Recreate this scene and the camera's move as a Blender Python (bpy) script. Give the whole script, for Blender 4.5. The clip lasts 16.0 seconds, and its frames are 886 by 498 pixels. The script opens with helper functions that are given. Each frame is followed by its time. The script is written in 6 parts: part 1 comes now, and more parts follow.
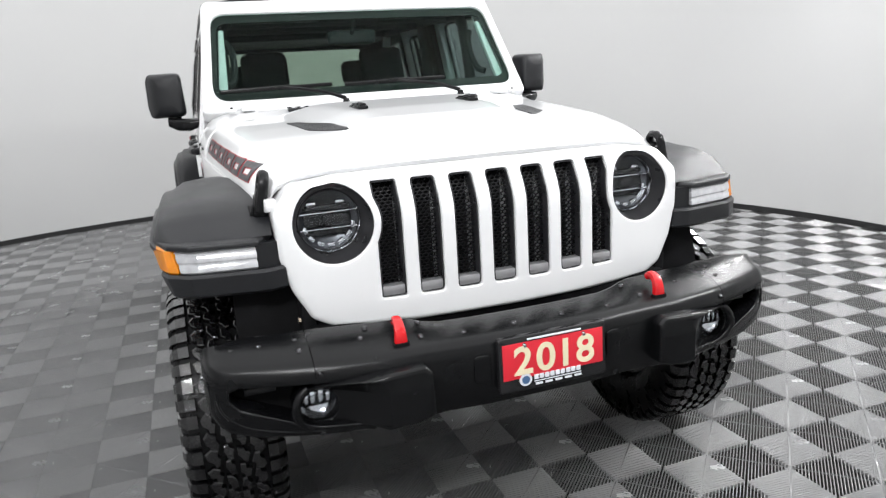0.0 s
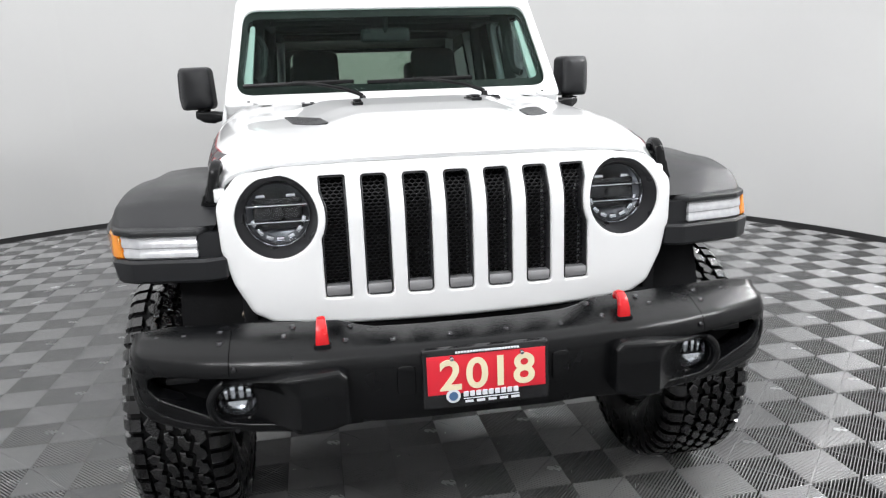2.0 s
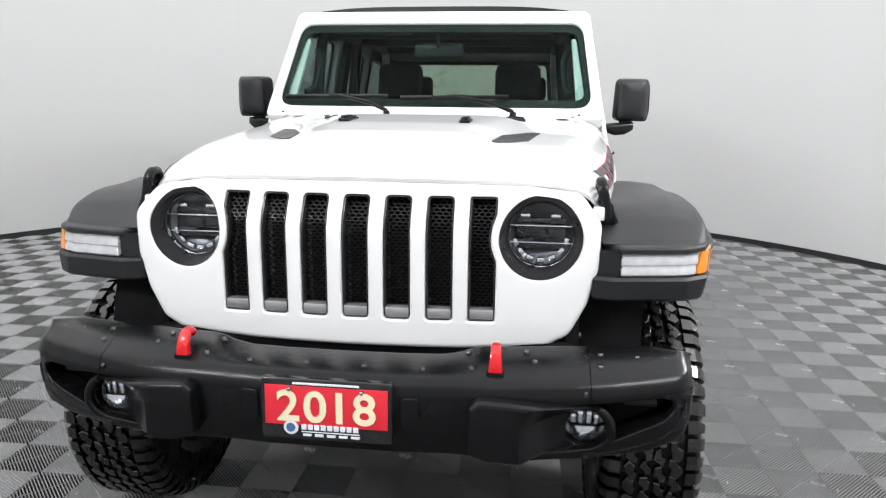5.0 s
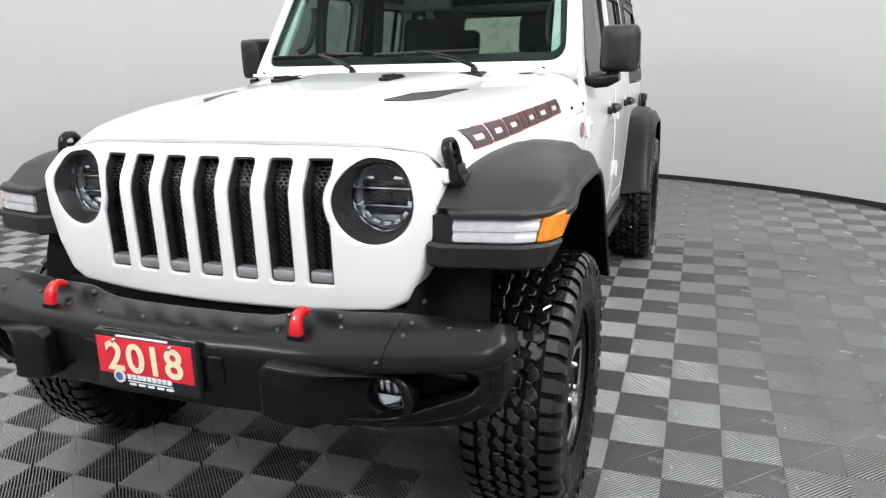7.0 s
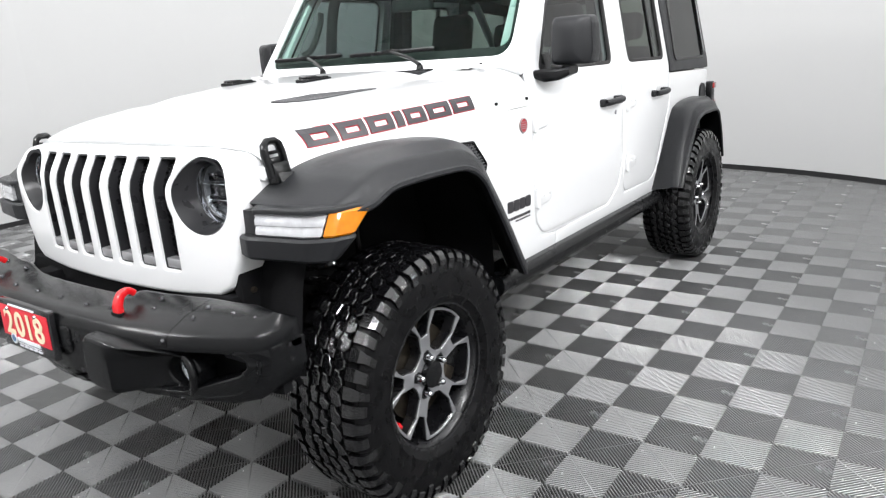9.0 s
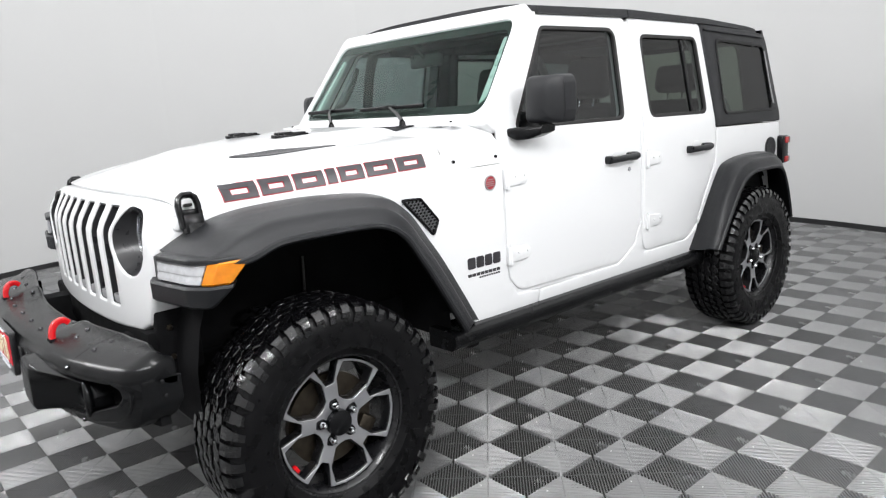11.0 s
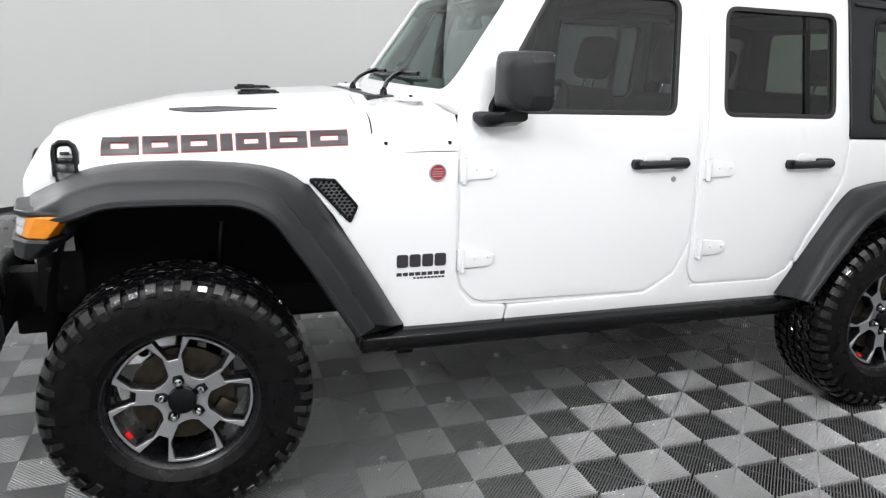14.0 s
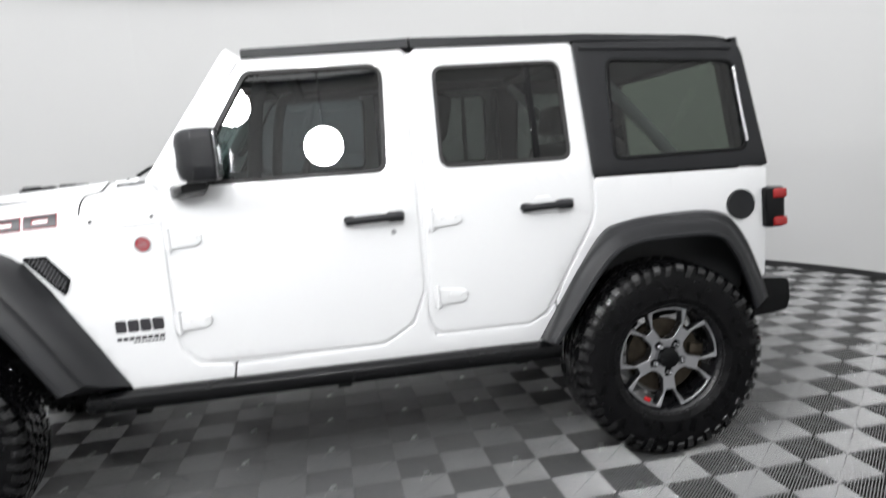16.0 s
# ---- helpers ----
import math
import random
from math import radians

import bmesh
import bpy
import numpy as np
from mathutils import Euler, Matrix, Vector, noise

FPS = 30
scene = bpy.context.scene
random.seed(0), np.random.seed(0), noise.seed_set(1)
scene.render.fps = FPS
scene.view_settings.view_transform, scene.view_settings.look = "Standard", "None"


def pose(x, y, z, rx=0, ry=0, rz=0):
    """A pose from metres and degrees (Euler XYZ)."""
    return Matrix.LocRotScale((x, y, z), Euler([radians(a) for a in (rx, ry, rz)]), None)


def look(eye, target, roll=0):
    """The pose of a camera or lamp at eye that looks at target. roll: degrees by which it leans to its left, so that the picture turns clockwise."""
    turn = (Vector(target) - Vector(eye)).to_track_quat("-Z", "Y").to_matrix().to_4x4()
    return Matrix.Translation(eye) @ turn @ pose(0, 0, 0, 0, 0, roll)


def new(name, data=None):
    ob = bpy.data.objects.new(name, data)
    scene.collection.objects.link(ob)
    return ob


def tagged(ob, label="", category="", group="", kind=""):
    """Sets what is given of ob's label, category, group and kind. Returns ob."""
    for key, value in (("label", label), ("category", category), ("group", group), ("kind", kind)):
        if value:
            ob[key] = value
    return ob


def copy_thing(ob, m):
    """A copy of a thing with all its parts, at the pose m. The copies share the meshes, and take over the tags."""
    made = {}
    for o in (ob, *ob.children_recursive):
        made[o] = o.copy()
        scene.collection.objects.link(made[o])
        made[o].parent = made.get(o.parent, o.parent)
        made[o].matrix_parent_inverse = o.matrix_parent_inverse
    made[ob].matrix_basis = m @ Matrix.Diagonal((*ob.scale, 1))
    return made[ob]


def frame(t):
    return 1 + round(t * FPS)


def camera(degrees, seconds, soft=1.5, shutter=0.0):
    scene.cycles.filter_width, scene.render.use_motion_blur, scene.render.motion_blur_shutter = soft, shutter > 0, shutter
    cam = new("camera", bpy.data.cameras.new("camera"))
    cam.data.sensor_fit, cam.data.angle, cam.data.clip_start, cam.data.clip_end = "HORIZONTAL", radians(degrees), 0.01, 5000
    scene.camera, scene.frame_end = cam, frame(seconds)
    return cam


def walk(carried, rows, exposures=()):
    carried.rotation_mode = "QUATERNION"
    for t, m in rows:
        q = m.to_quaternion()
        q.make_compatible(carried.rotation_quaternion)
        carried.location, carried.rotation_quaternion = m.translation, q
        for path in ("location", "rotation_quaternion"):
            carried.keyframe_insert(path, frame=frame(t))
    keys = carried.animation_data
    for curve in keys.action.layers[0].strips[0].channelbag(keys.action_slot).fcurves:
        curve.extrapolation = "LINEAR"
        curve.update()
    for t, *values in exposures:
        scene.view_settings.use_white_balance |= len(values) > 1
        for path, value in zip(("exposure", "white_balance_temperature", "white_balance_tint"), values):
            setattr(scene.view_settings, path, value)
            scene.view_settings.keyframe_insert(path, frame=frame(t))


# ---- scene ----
cam = camera(64.9, 16.0, soft=1.2, shutter=0.3)
PATH = [
    (0, (-0.844, -2.369, 1.484), (-0.214, -0.537, 0.989), -3.5),
    (0.5, (-0.642, -2.44, 1.467), (-0.156, -0.569, 0.955), 0.7),
    (1, (-0.527, -2.421, 1.457), (-0.101, -0.531, 0.963), -0.5),
    (1.5, (-0.4, -2.366, 1.418), (-0.062, -0.451, 0.953), -2.3),
    (2, (-0.367, -2.388, 1.424), (-0.047, -0.467, 0.965), -2.1),
    (2.5, (-0.314, -2.423, 1.391), (-0.012, -0.491, 0.973), -1.9),
    (3, (-0.225, -2.353, 1.336), (0.064, -0.487, 0.675), -2.0),
    (3.5, (-0.092, -2.255, 1.385), (0.144, -0.422, 0.62), -2.9),
    (4, (0.051, -2.281, 1.422), (0.19, -0.339, 0.964), -2.8),
    (4.2, (0.133, -2.311, 1.455), (0.171, -0.357, 1.031), -1.6),
    (6.3, (0.999, -2.245, 1.458), (0.492, -0.378, 0.952), -0.5),
    (6.5, (1.078, -2.181, 1.447), (0.512, -0.339, 0.913), -0.5),
    (7, (1.309, -2.054, 1.457), (0.625, -0.256, 0.911), -1.7),
    (7.5, (1.578, -2.031, 1.45), (0.783, -0.281, 0.899), -3.3),
    (8, (1.825, -1.952, 1.439), (0.881, -0.275, 0.895), -3.1),
    (8.5, (2.033, -1.768, 1.459), (0.979, -0.159, 0.913), -2.7),
    (9, (2.247, -1.645, 1.44), (1.104, -0.097, 0.895), -4.1),
    (9.2, (2.352, -1.618, 1.45), (1.17, -0.103, 0.895), -3.0),
    (11.3, (3.004, -1.05, 1.47), (1.471, 0.171, 1.076), -3.7),
    (11.5, (3.096, -1.01, 1.483), (1.54, 0.183, 1.09), -3.4),
    (12, (3.174, -0.856, 1.467), (1.598, 0.316, 1.089), -3.2),
    (12.5, (3.17, -0.659, 1.483), (1.567, 0.463, 1.069), -3.1),
    (13, (3.231, -0.41, 1.447), (1.49, 0.47, 1.006), -2.4),
    (13.5, (3.242, -0.147, 1.462), (1.448, 0.597, 0.985), -0.4),
    (14, (3.164, 0.165, 1.51), (1.328, 0.762, 0.986), 1.3),
    (14.5, (3.286, 0.407, 1.486), (1.415, 0.876, 0.956), -0.7),
    (15, (3.477, 0.639, 1.507), (1.603, 0.824, 0.833), -1.5),
    (15.5, (3.523, 1.066, 1.448), (1.654, 1.393, 0.817), -1.9),
    (16, (3.687, 1.651, 1.37), (1.728, 1.947, 1.103), -4.9),
]
EXPOSURES = [(0, 0.05), (1, 0.12), (2.5, 0.03), (3.5, 0.18), (4, 0.18), (6.5, -0.04), (7, 0.05), (7.5, 0.18), (8.5, 0.28), (9, 0.30), (11.5, 0.0), (13.5, -0.03), (14.5, -0.10), (15, -0.06), (15.5, 0.08), (16, 0.05)]
walk(cam, [(t, look(eye, target, roll)) for t, eye, target, roll in PATH], EXPOSURES)


# ---- light ----
world = bpy.data.worlds.new("studio_world")
scene.world = world
world.use_nodes = True
world.node_tree.nodes["Background"].inputs[0].default_value = (0.8, 0.85, 0.9, 1)
world.node_tree.nodes["Background"].inputs[1].default_value = 0.02
CEILING_GLOW = 1.36
HEAD_GLOW = 124.0
scene.view_settings.exposure = 0.0


# ---- materials ----
def material(name, color, rough=0.5, metal=0.0, vary=0.06, scale=9.0, bump=0.0, bump_scale=300.0, coat=0.0, glow=0.0,
             rough_vary=0.08, spec=0.5, per_object=0.0, ior=1.5):
    m = bpy.data.materials.new(name)
    m.use_nodes = True
    nodes, links = m.node_tree.nodes, m.node_tree.links
    b = nodes["Principled BSDF"]
    place = nodes.new("ShaderNodeTexCoord")
    wide, fine = nodes.new("ShaderNodeTexNoise"), nodes.new("ShaderNodeTexNoise")
    wide.inputs["Scale"].default_value, fine.inputs["Scale"].default_value = scale, bump_scale
    wide.inputs["Detail"].default_value, fine.inputs["Detail"].default_value = 4, 3
    for n in (wide, fine):
        links.new(place.outputs["Object"], n.inputs["Vector"])
    shade = nodes.new("ShaderNodeMapRange")
    shade.inputs["From Min"].default_value, shade.inputs["From Max"].default_value = 0.3, 0.7
    shade.inputs["To Min"].default_value, shade.inputs["To Max"].default_value = 1 - vary, 1 + vary
    links.new(wide.outputs[0], shade.inputs["Value"])
    value = shade.outputs[0]
    if per_object:
        info, part_shade, times = nodes.new("ShaderNodeObjectInfo"), nodes.new("ShaderNodeMapRange"), nodes.new("ShaderNodeMath")
        part_shade.inputs["To Min"].default_value, part_shade.inputs["To Max"].default_value = 1 - per_object, 1 + per_object
        times.operation = "MULTIPLY"
        links.new(info.outputs["Random"], part_shade.inputs["Value"])
        links.new(value, times.inputs[0])
        links.new(part_shade.outputs[0], times.inputs[1])
        value = times.outputs[0]
    tone = nodes.new("ShaderNodeVectorMath")
    tone.operation = "SCALE"
    tone.inputs[0].default_value = color
    links.new(value, tone.inputs["Scale"])
    links.new(tone.outputs[0], b.inputs["Base Color"])
    gloss = nodes.new("ShaderNodeMapRange")
    gloss.inputs["From Min"].default_value, gloss.inputs["From Max"].default_value = 0.3, 0.7
    gloss.inputs["To Min"].default_value = max(0.02, rough - rough_vary)
    gloss.inputs["To Max"].default_value = min(1.0, rough + rough_vary)
    links.new(wide.outputs[0], gloss.inputs["Value"])
    links.new(gloss.outputs[0], b.inputs["Roughness"])
    b.inputs["Metallic"].default_value = metal
    b.inputs["Specular IOR Level"].default_value, b.inputs["IOR"].default_value = spec, ior
    b.inputs["Coat Weight"].default_value = coat
    b.inputs["Coat Roughness"].default_value = 0.04
    if bump:
        relief = nodes.new("ShaderNodeBump")
        relief.inputs["Strength"].default_value, relief.inputs["Distance"].default_value = bump, 0.002
        links.new(fine.outputs[0], relief.inputs["Height"])
        links.new(relief.outputs[0], b.inputs["Normal"])
    if glow:
        b.inputs["Emission Color"].default_value, b.inputs["Emission Strength"].default_value = (0.995, 1.0, 1.015, 1), glow
    return m


def glass(name, tint, mirror=0.06, rough=0.0):
    """Clear tinted sheet with a mirror part that grows towards the edge-on view."""
    m = bpy.data.materials.new(name)
    m.use_nodes = True
    nodes, links = m.node_tree.nodes, m.node_tree.links
    nodes.remove(nodes["Principled BSDF"])
    clear, shine, mix, edge = (nodes.new("ShaderNode" + n) for n in ("BsdfTransparent", "BsdfGlossy", "MixShader", "LayerWeight"))
    clear.inputs[0].default_value = (*tint, 1)
    shine.inputs["Roughness"].default_value = rough
    edge.inputs["Blend"].default_value = 0.5
    power, amount = nodes.new("ShaderNodeMath"), nodes.new("ShaderNodeMapRange")
    power.operation = "POWER"
    power.inputs[1].default_value = 5.0
    amount.inputs["To Min"].default_value, amount.inputs["To Max"].default_value = mirror, 0.9
    links.new(edge.outputs["Facing"], power.inputs[0])
    links.new(power.outputs[0], amount.inputs["Value"])
    links.new(amount.outputs[0], mix.inputs[0])
    links.new(clear.outputs[0], mix.inputs[1])
    links.new(shine.outputs[0], mix.inputs[2])
    links.new(mix.outputs[0], nodes["Material Output"].inputs[0])
    return m


WHITE = material("white_paint", (0.735, 0.74, 0.745), 0.30, vary=0.004, scale=1.2, coat=0.8, rough_vary=0.0)
PLASTIC = material("textured_black_plastic", (0.0090, 0.0096, 0.0112), 0.38, vary=0.16, scale=6, bump=0.25, bump_scale=1400, rough_vary=0.05, spec=0.36)
SATIN = material("satin_black_coat", (0.0040, 0.0042, 0.0047), 0.25, vary=0.10, scale=8, bump=0.10, bump_scale=1100, rough_vary=0.04, spec=0.22)
GLOSSY = material("gloss_black", (0.012, 0.012, 0.013), 0.15, vary=0.1)
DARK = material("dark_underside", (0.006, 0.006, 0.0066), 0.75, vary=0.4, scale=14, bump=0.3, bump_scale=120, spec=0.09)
RUBBER = material("dressed_tyre_rubber", (0.0035, 0.0035, 0.004), 0.09, vary=0.25, scale=30, bump=0.8, bump_scale=150, rough_vary=0.07, spec=0.45, coat=0.5)
SIDEWALL = material("sidewall_rubber", (0.003, 0.003, 0.0034), 0.34, vary=0.3, scale=22, bump=0.35, bump_scale=240, rough_vary=0.18, spec=0.16)
BOLT = material("black_zinc_bolt", (0.09, 0.09, 0.094), 0.16, metal=1.0, vary=0.05, scale=20, rough_vary=0.03)
MESH = material("dark_grille_mesh", (0.008, 0.008, 0.009), 0.32, vary=0.1, scale=30, spec=0.22)
SEAL_AND_GAP = material("seal_and_gap_black", (0.012, 0.011, 0.011), 0.55, vary=0.1)
ALLOY = material("machined_alloy", (0.46, 0.465, 0.48), 0.34, metal=0.85, vary=0.02, scale=12, rough_vary=0.03)
BOWL = material("lamp_bowl_grey", (0.022, 0.022, 0.024), 0.32, vary=0.08, scale=20)
FOG_DISH = material("fog_dish_silver", (0.50, 0.505, 0.52), 0.14, metal=0.95, vary=0.03, scale=10, rough_vary=0.02)
DISH = material("lamp_dish_silver", (0.16, 0.165, 0.175), 0.30, metal=0.9, vary=0.03, scale=10, rough_vary=0.02)
VENT = material("vent_mesh_grey", (0.085, 0.085, 0.09), 0.35, vary=0.1, scale=30)
POCKET = material("painted_wheel_pocket", (0.006, 0.006, 0.007), 0.28, vary=0.15, scale=20)
CHROME = material("chrome", (0.75, 0.76, 0.78), 0.12, metal=1.0, vary=0.03)
STEEL = material("brake_steel", (0.060, 0.050, 0.038), 0.40, metal=0.9, vary=0.3, scale=30)
SATIN_GREY = material("satin_grey_trim", (0.36, 0.36, 0.37), 0.38, metal=0.6, vary=0.08, scale=20)
RED = material("red_paint", (0.56, 0.006, 0.010), 0.24, vary=0.06, scale=25, coat=0.15)
RED_DECAL = material("red_decal", (0.33, 0.02, 0.03), 0.4, vary=0.08)
DECAL = material("charcoal_decal", (0.028, 0.026, 0.030), 0.4, vary=0.12, scale=60)
PLATE_RED = material("plate_red", (0.66, 0.018, 0.035), 0.45, vary=0.04)
CREAM = material("cream_print", (0.80, 0.72, 0.50), 0.5, vary=0.03)
PRINT = material("pale_print", (0.72, 0.74, 0.78), 0.5, vary=0.04)
AMBER = material("amber_lens", (0.60, 0.195, 0.003), 0.16, vary=0.10, scale=40, coat=0.3)
AMBER.node_tree.nodes["Principled BSDF"].inputs["Subsurface Weight"].default_value = 0.25
CLEAR_LENS = material("marker_lens", (0.44, 0.445, 0.46), 0.18, metal=0.25, vary=0.12, scale=40, coat=0.8)
TAIL_RED = material("tail_red", (0.30, 0.012, 0.012), 0.12, vary=0.1, coat=0.6)
SEAT = material("black_cloth", (0.010, 0.010, 0.011), 0.8, vary=0.2, scale=25, bump=0.4, bump_scale=900)
CABIN = material("cabin_plastic", (0.014, 0.015, 0.016), 0.62, vary=0.12, scale=10, bump=0.15, bump_scale=900)
SCREEN_GLASS = glass("windscreen_glass", (0.60, 0.73, 0.685), 0.008)
FRONT_GLASS = glass("front_door_glass", (0.22, 0.25, 0.255), 0.09)
TINTED_GLASS = glass("tinted_rear_glass", (0.20, 0.225, 0.21), 0.06)
REAR_GLASS = glass("tinted_tailgate_glass", (0.42, 0.48, 0.40), 0.05)
LENS_GLASS = glass("lamp_glass", (0.96, 0.97, 0.98), 0.012)
WALL = material("wall_white", (0.63, 0.631, 0.627), 0.55, vary=0.012, scale=0.8, bump=0.04, bump_scale=90)
CEILING = material("ceiling_white", (0.8, 0.8, 0.8), 0.8, vary=0.02, scale=1.5, glow=0.0)
BASEBOARD = material("black_baseboard", (0.02, 0.02, 0.021), 0.5, vary=0.2)
TILE = material("grey_floor_tile", (0.15, 0.151, 0.153), 0.24, vary=0.06, scale=5, bump=0.06, bump_scale=600, per_object=0.025, rough_vary=0.05, spec=1.0, ior=1.85)
UNDERLAY = material("dark_underlay", (0.004, 0.0033, 0.0028), 0.95, vary=0.25, scale=7)
DISC_GLOW = material("ceiling_disc_glow", (0.8, 0.8, 0.8), 0.9, vary=0.01, glow=CEILING_GLOW)
HEAD_LIGHT = material("lamp_diffuser", (0.9, 0.9, 0.9), 0.5, vary=0.01, glow=HEAD_GLOW)


# ---- mesh tools ----
def part(name, bm, material_used, parent=None, label="", smooth=38):
    bmesh.ops.recalc_face_normals(bm, faces=bm.faces)
    data = bpy.data.meshes.new(name)
    bm.to_mesh(data)
    bm.free()
    data.materials.append(material_used)
    if smooth:
        data.polygons.foreach_set("use_smooth", [True] * len(data.polygons))
        data.set_sharp_from_angle(angle=radians(smooth))
    ob = new(name, data)
    if parent:
        ob.parent = parent
        ob.matrix_parent_inverse = parent.matrix_world.inverted()
    if label:
        ob["label"] = label
    return ob


def shared(name, data, parent, m=None):
    ob = new(name, data)
    ob.parent = parent
    ob.matrix_basis = m or Matrix()
    return ob


def box(bm, lo, hi, bevel=0.0, segments=2, m=None):
    sub = bmesh.new()
    bmesh.ops.create_cube(sub, size=1)
    size, mid = Vector(hi) - Vector(lo), (Vector(hi) + Vector(lo)) / 2
    for v in sub.verts:
        v.co = Vector((v.co.x * size.x, v.co.y * size.y, v.co.z * size.z)) + mid
    if bevel:
        bmesh.ops.bevel(sub, geom=sub.edges[:], offset=bevel, segments=segments, affect="EDGES", profile=0.5)
    join(bm, sub, m)
    return bm


def join(bm, sub, m=None):
    if m:
        sub.transform(m)
    table = [bm.verts.new(v.co) for v in sub.verts]
    for f in sub.faces:
        bm.faces.new([table[v.index] for v in f.verts])
    sub.free()


def skin(bm, rings, closed=True, caps=True, loop=False):
    """Faces between rings of equal length; closed: each ring is a loop; loop: the last ring meets the first."""
    rows = [[bm.verts.new(p) for p in ring] for ring in rings]
    n = len(rows[0])
    pairs = list(zip(rows, rows[1:])) + ([(rows[-1], rows[0])] if loop else [])
    for a, b in pairs:
        for i in range(n if closed else n - 1):
            j = (i + 1) % n
            bm.faces.new((a[i], a[j], b[j], b[i]))
    if caps and closed and not loop:
        bm.faces.new(rows[0][::-1])
        bm.faces.new(rows[-1])
    return bm


def rod(bm, a, b, r, r2=None, seg=12):
    a, b = Vector(a), Vector(b)
    turn = (b - a).to_track_quat("Z", "Y").to_matrix()
    ring = lambda p, q: [p + turn @ Vector((q * math.cos(t), q * math.sin(t), 0)) for t in (2 * math.pi * i / seg for i in range(seg))]
    return skin(bm, [ring(a, r), ring(b, r if r2 is None else r2)])


def tube(bm, points, r, seg=10, flat=1.0, loop=False):
    points = [Vector(p) for p in points]
    rings = []
    for i, p in enumerate(points):
        if loop:
            ahead = points[(i + 1) % len(points)] - points[i - 1]
        else:
            ahead = points[min(i + 1, len(points) - 1)] - points[max(i - 1, 0)]
        side = Vector((1, 0, 0)) if abs(ahead.normalized().x) < 0.9 else Vector((0, 1, 0))
        up = ahead.cross(side).normalized()
        side = up.cross(ahead).normalized()
        rings.append([p + side * r * math.cos(t) + up * r * flat * math.sin(t) for t in (2 * math.pi * k / seg for k in range(seg))])
    return skin(bm, rings, loop=loop)


def lathe(bm, profile, seg=48, axis="X", centre=(0, 0, 0), closed=False):
    """Turns a profile of (distance along the axis, radius)."""
    rings = []
    for k in range(seg):
        c, s = math.cos(2 * math.pi * k / seg), math.sin(2 * math.pi * k / seg)
        ring = []
        for h, r in profile:
            p = {"X": (h, r * c, r * s), "Y": (r * c, h, r * s), "Z": (r * c, r * s, h)}[axis]
            ring.append(Vector(p) + Vector(centre))
        rings.append(ring)
    skin(bm, rings, closed=closed, caps=False, loop=True)
    bmesh.ops.remove_doubles(bm, verts=bm.verts, dist=1e-5)
    return bm


def rounded(points, radius, n=4):
    """A polygon with its corners rounded; radius: one number, or one for each corner."""
    out = []
    count = len(points)
    for i, p in enumerate(points):
        r = radius[i] if isinstance(radius, (list, tuple)) else radius
        p, a, b = Vector(p), Vector(points[i - 1]), Vector(points[(i + 1) % count])
        da, db = (a - p), (b - p)
        if r <= 0 or da.length < 1e-6 or db.length < 1e-6:
            out.append(tuple(p))
            continue
        half = da.angle(db) / 2
        if half > 1.5:
            out.append(tuple(p))
            continue
        reach = min(r / math.tan(half), 0.48 * da.length, 0.48 * db.length)
        s, e = p + da.normalized() * reach, p + db.normalized() * reach
        for k in range(n + 1):
            t = k / n
            out.append(tuple((1 - t) ** 2 * s + 2 * t * (1 - t) * p + t * t * e))
    return out


def dense(points, step):
    out = []
    for i, p in enumerate(points):
        q = points[(i + 1) % len(points)]
        d = math.dist(p, q)
        k = max(1, math.ceil(d / step))
        out += [(p[0] + (q[0] - p[0]) * j / k, p[1] + (q[1] - p[1]) * j / k) for j in range(k)]
    return out


def area2(points):
    return sum(p[0] * q[1] - q[0] * p[1] for p, q in zip(points, points[1:] + points[:1]))


def inset(points, d):
    """The polygon moved inwards by d (outwards: minus)."""
    sign = 1 if area2(points) > 0 else -1
    out = []
    for i, p in enumerate(points):
        a, b = points[i - 1], points[(i + 1) % len(points)]
        e1, e2 = Vector((p[0] - a[0], p[1] - a[1])), Vector((b[0] - p[0], b[1] - p[1]))
        if e1.length < 1e-9 or e2.length < 1e-9:
            out.append(p)
            continue
        e1.normalize(), e2.normalize()
        n1, n2 = Vector((-e1.y, e1.x)), Vector((-e2.y, e2.x))
        m = n1 + n2
        if m.length < 1e-6:
            out.append(p)
            continue
        m.normalize()
        k = sign * d / max(0.5, m.dot(n1))
        out.append((p[0] + m.x * k, p[1] + m.y * k))
    return out


FAILED = []


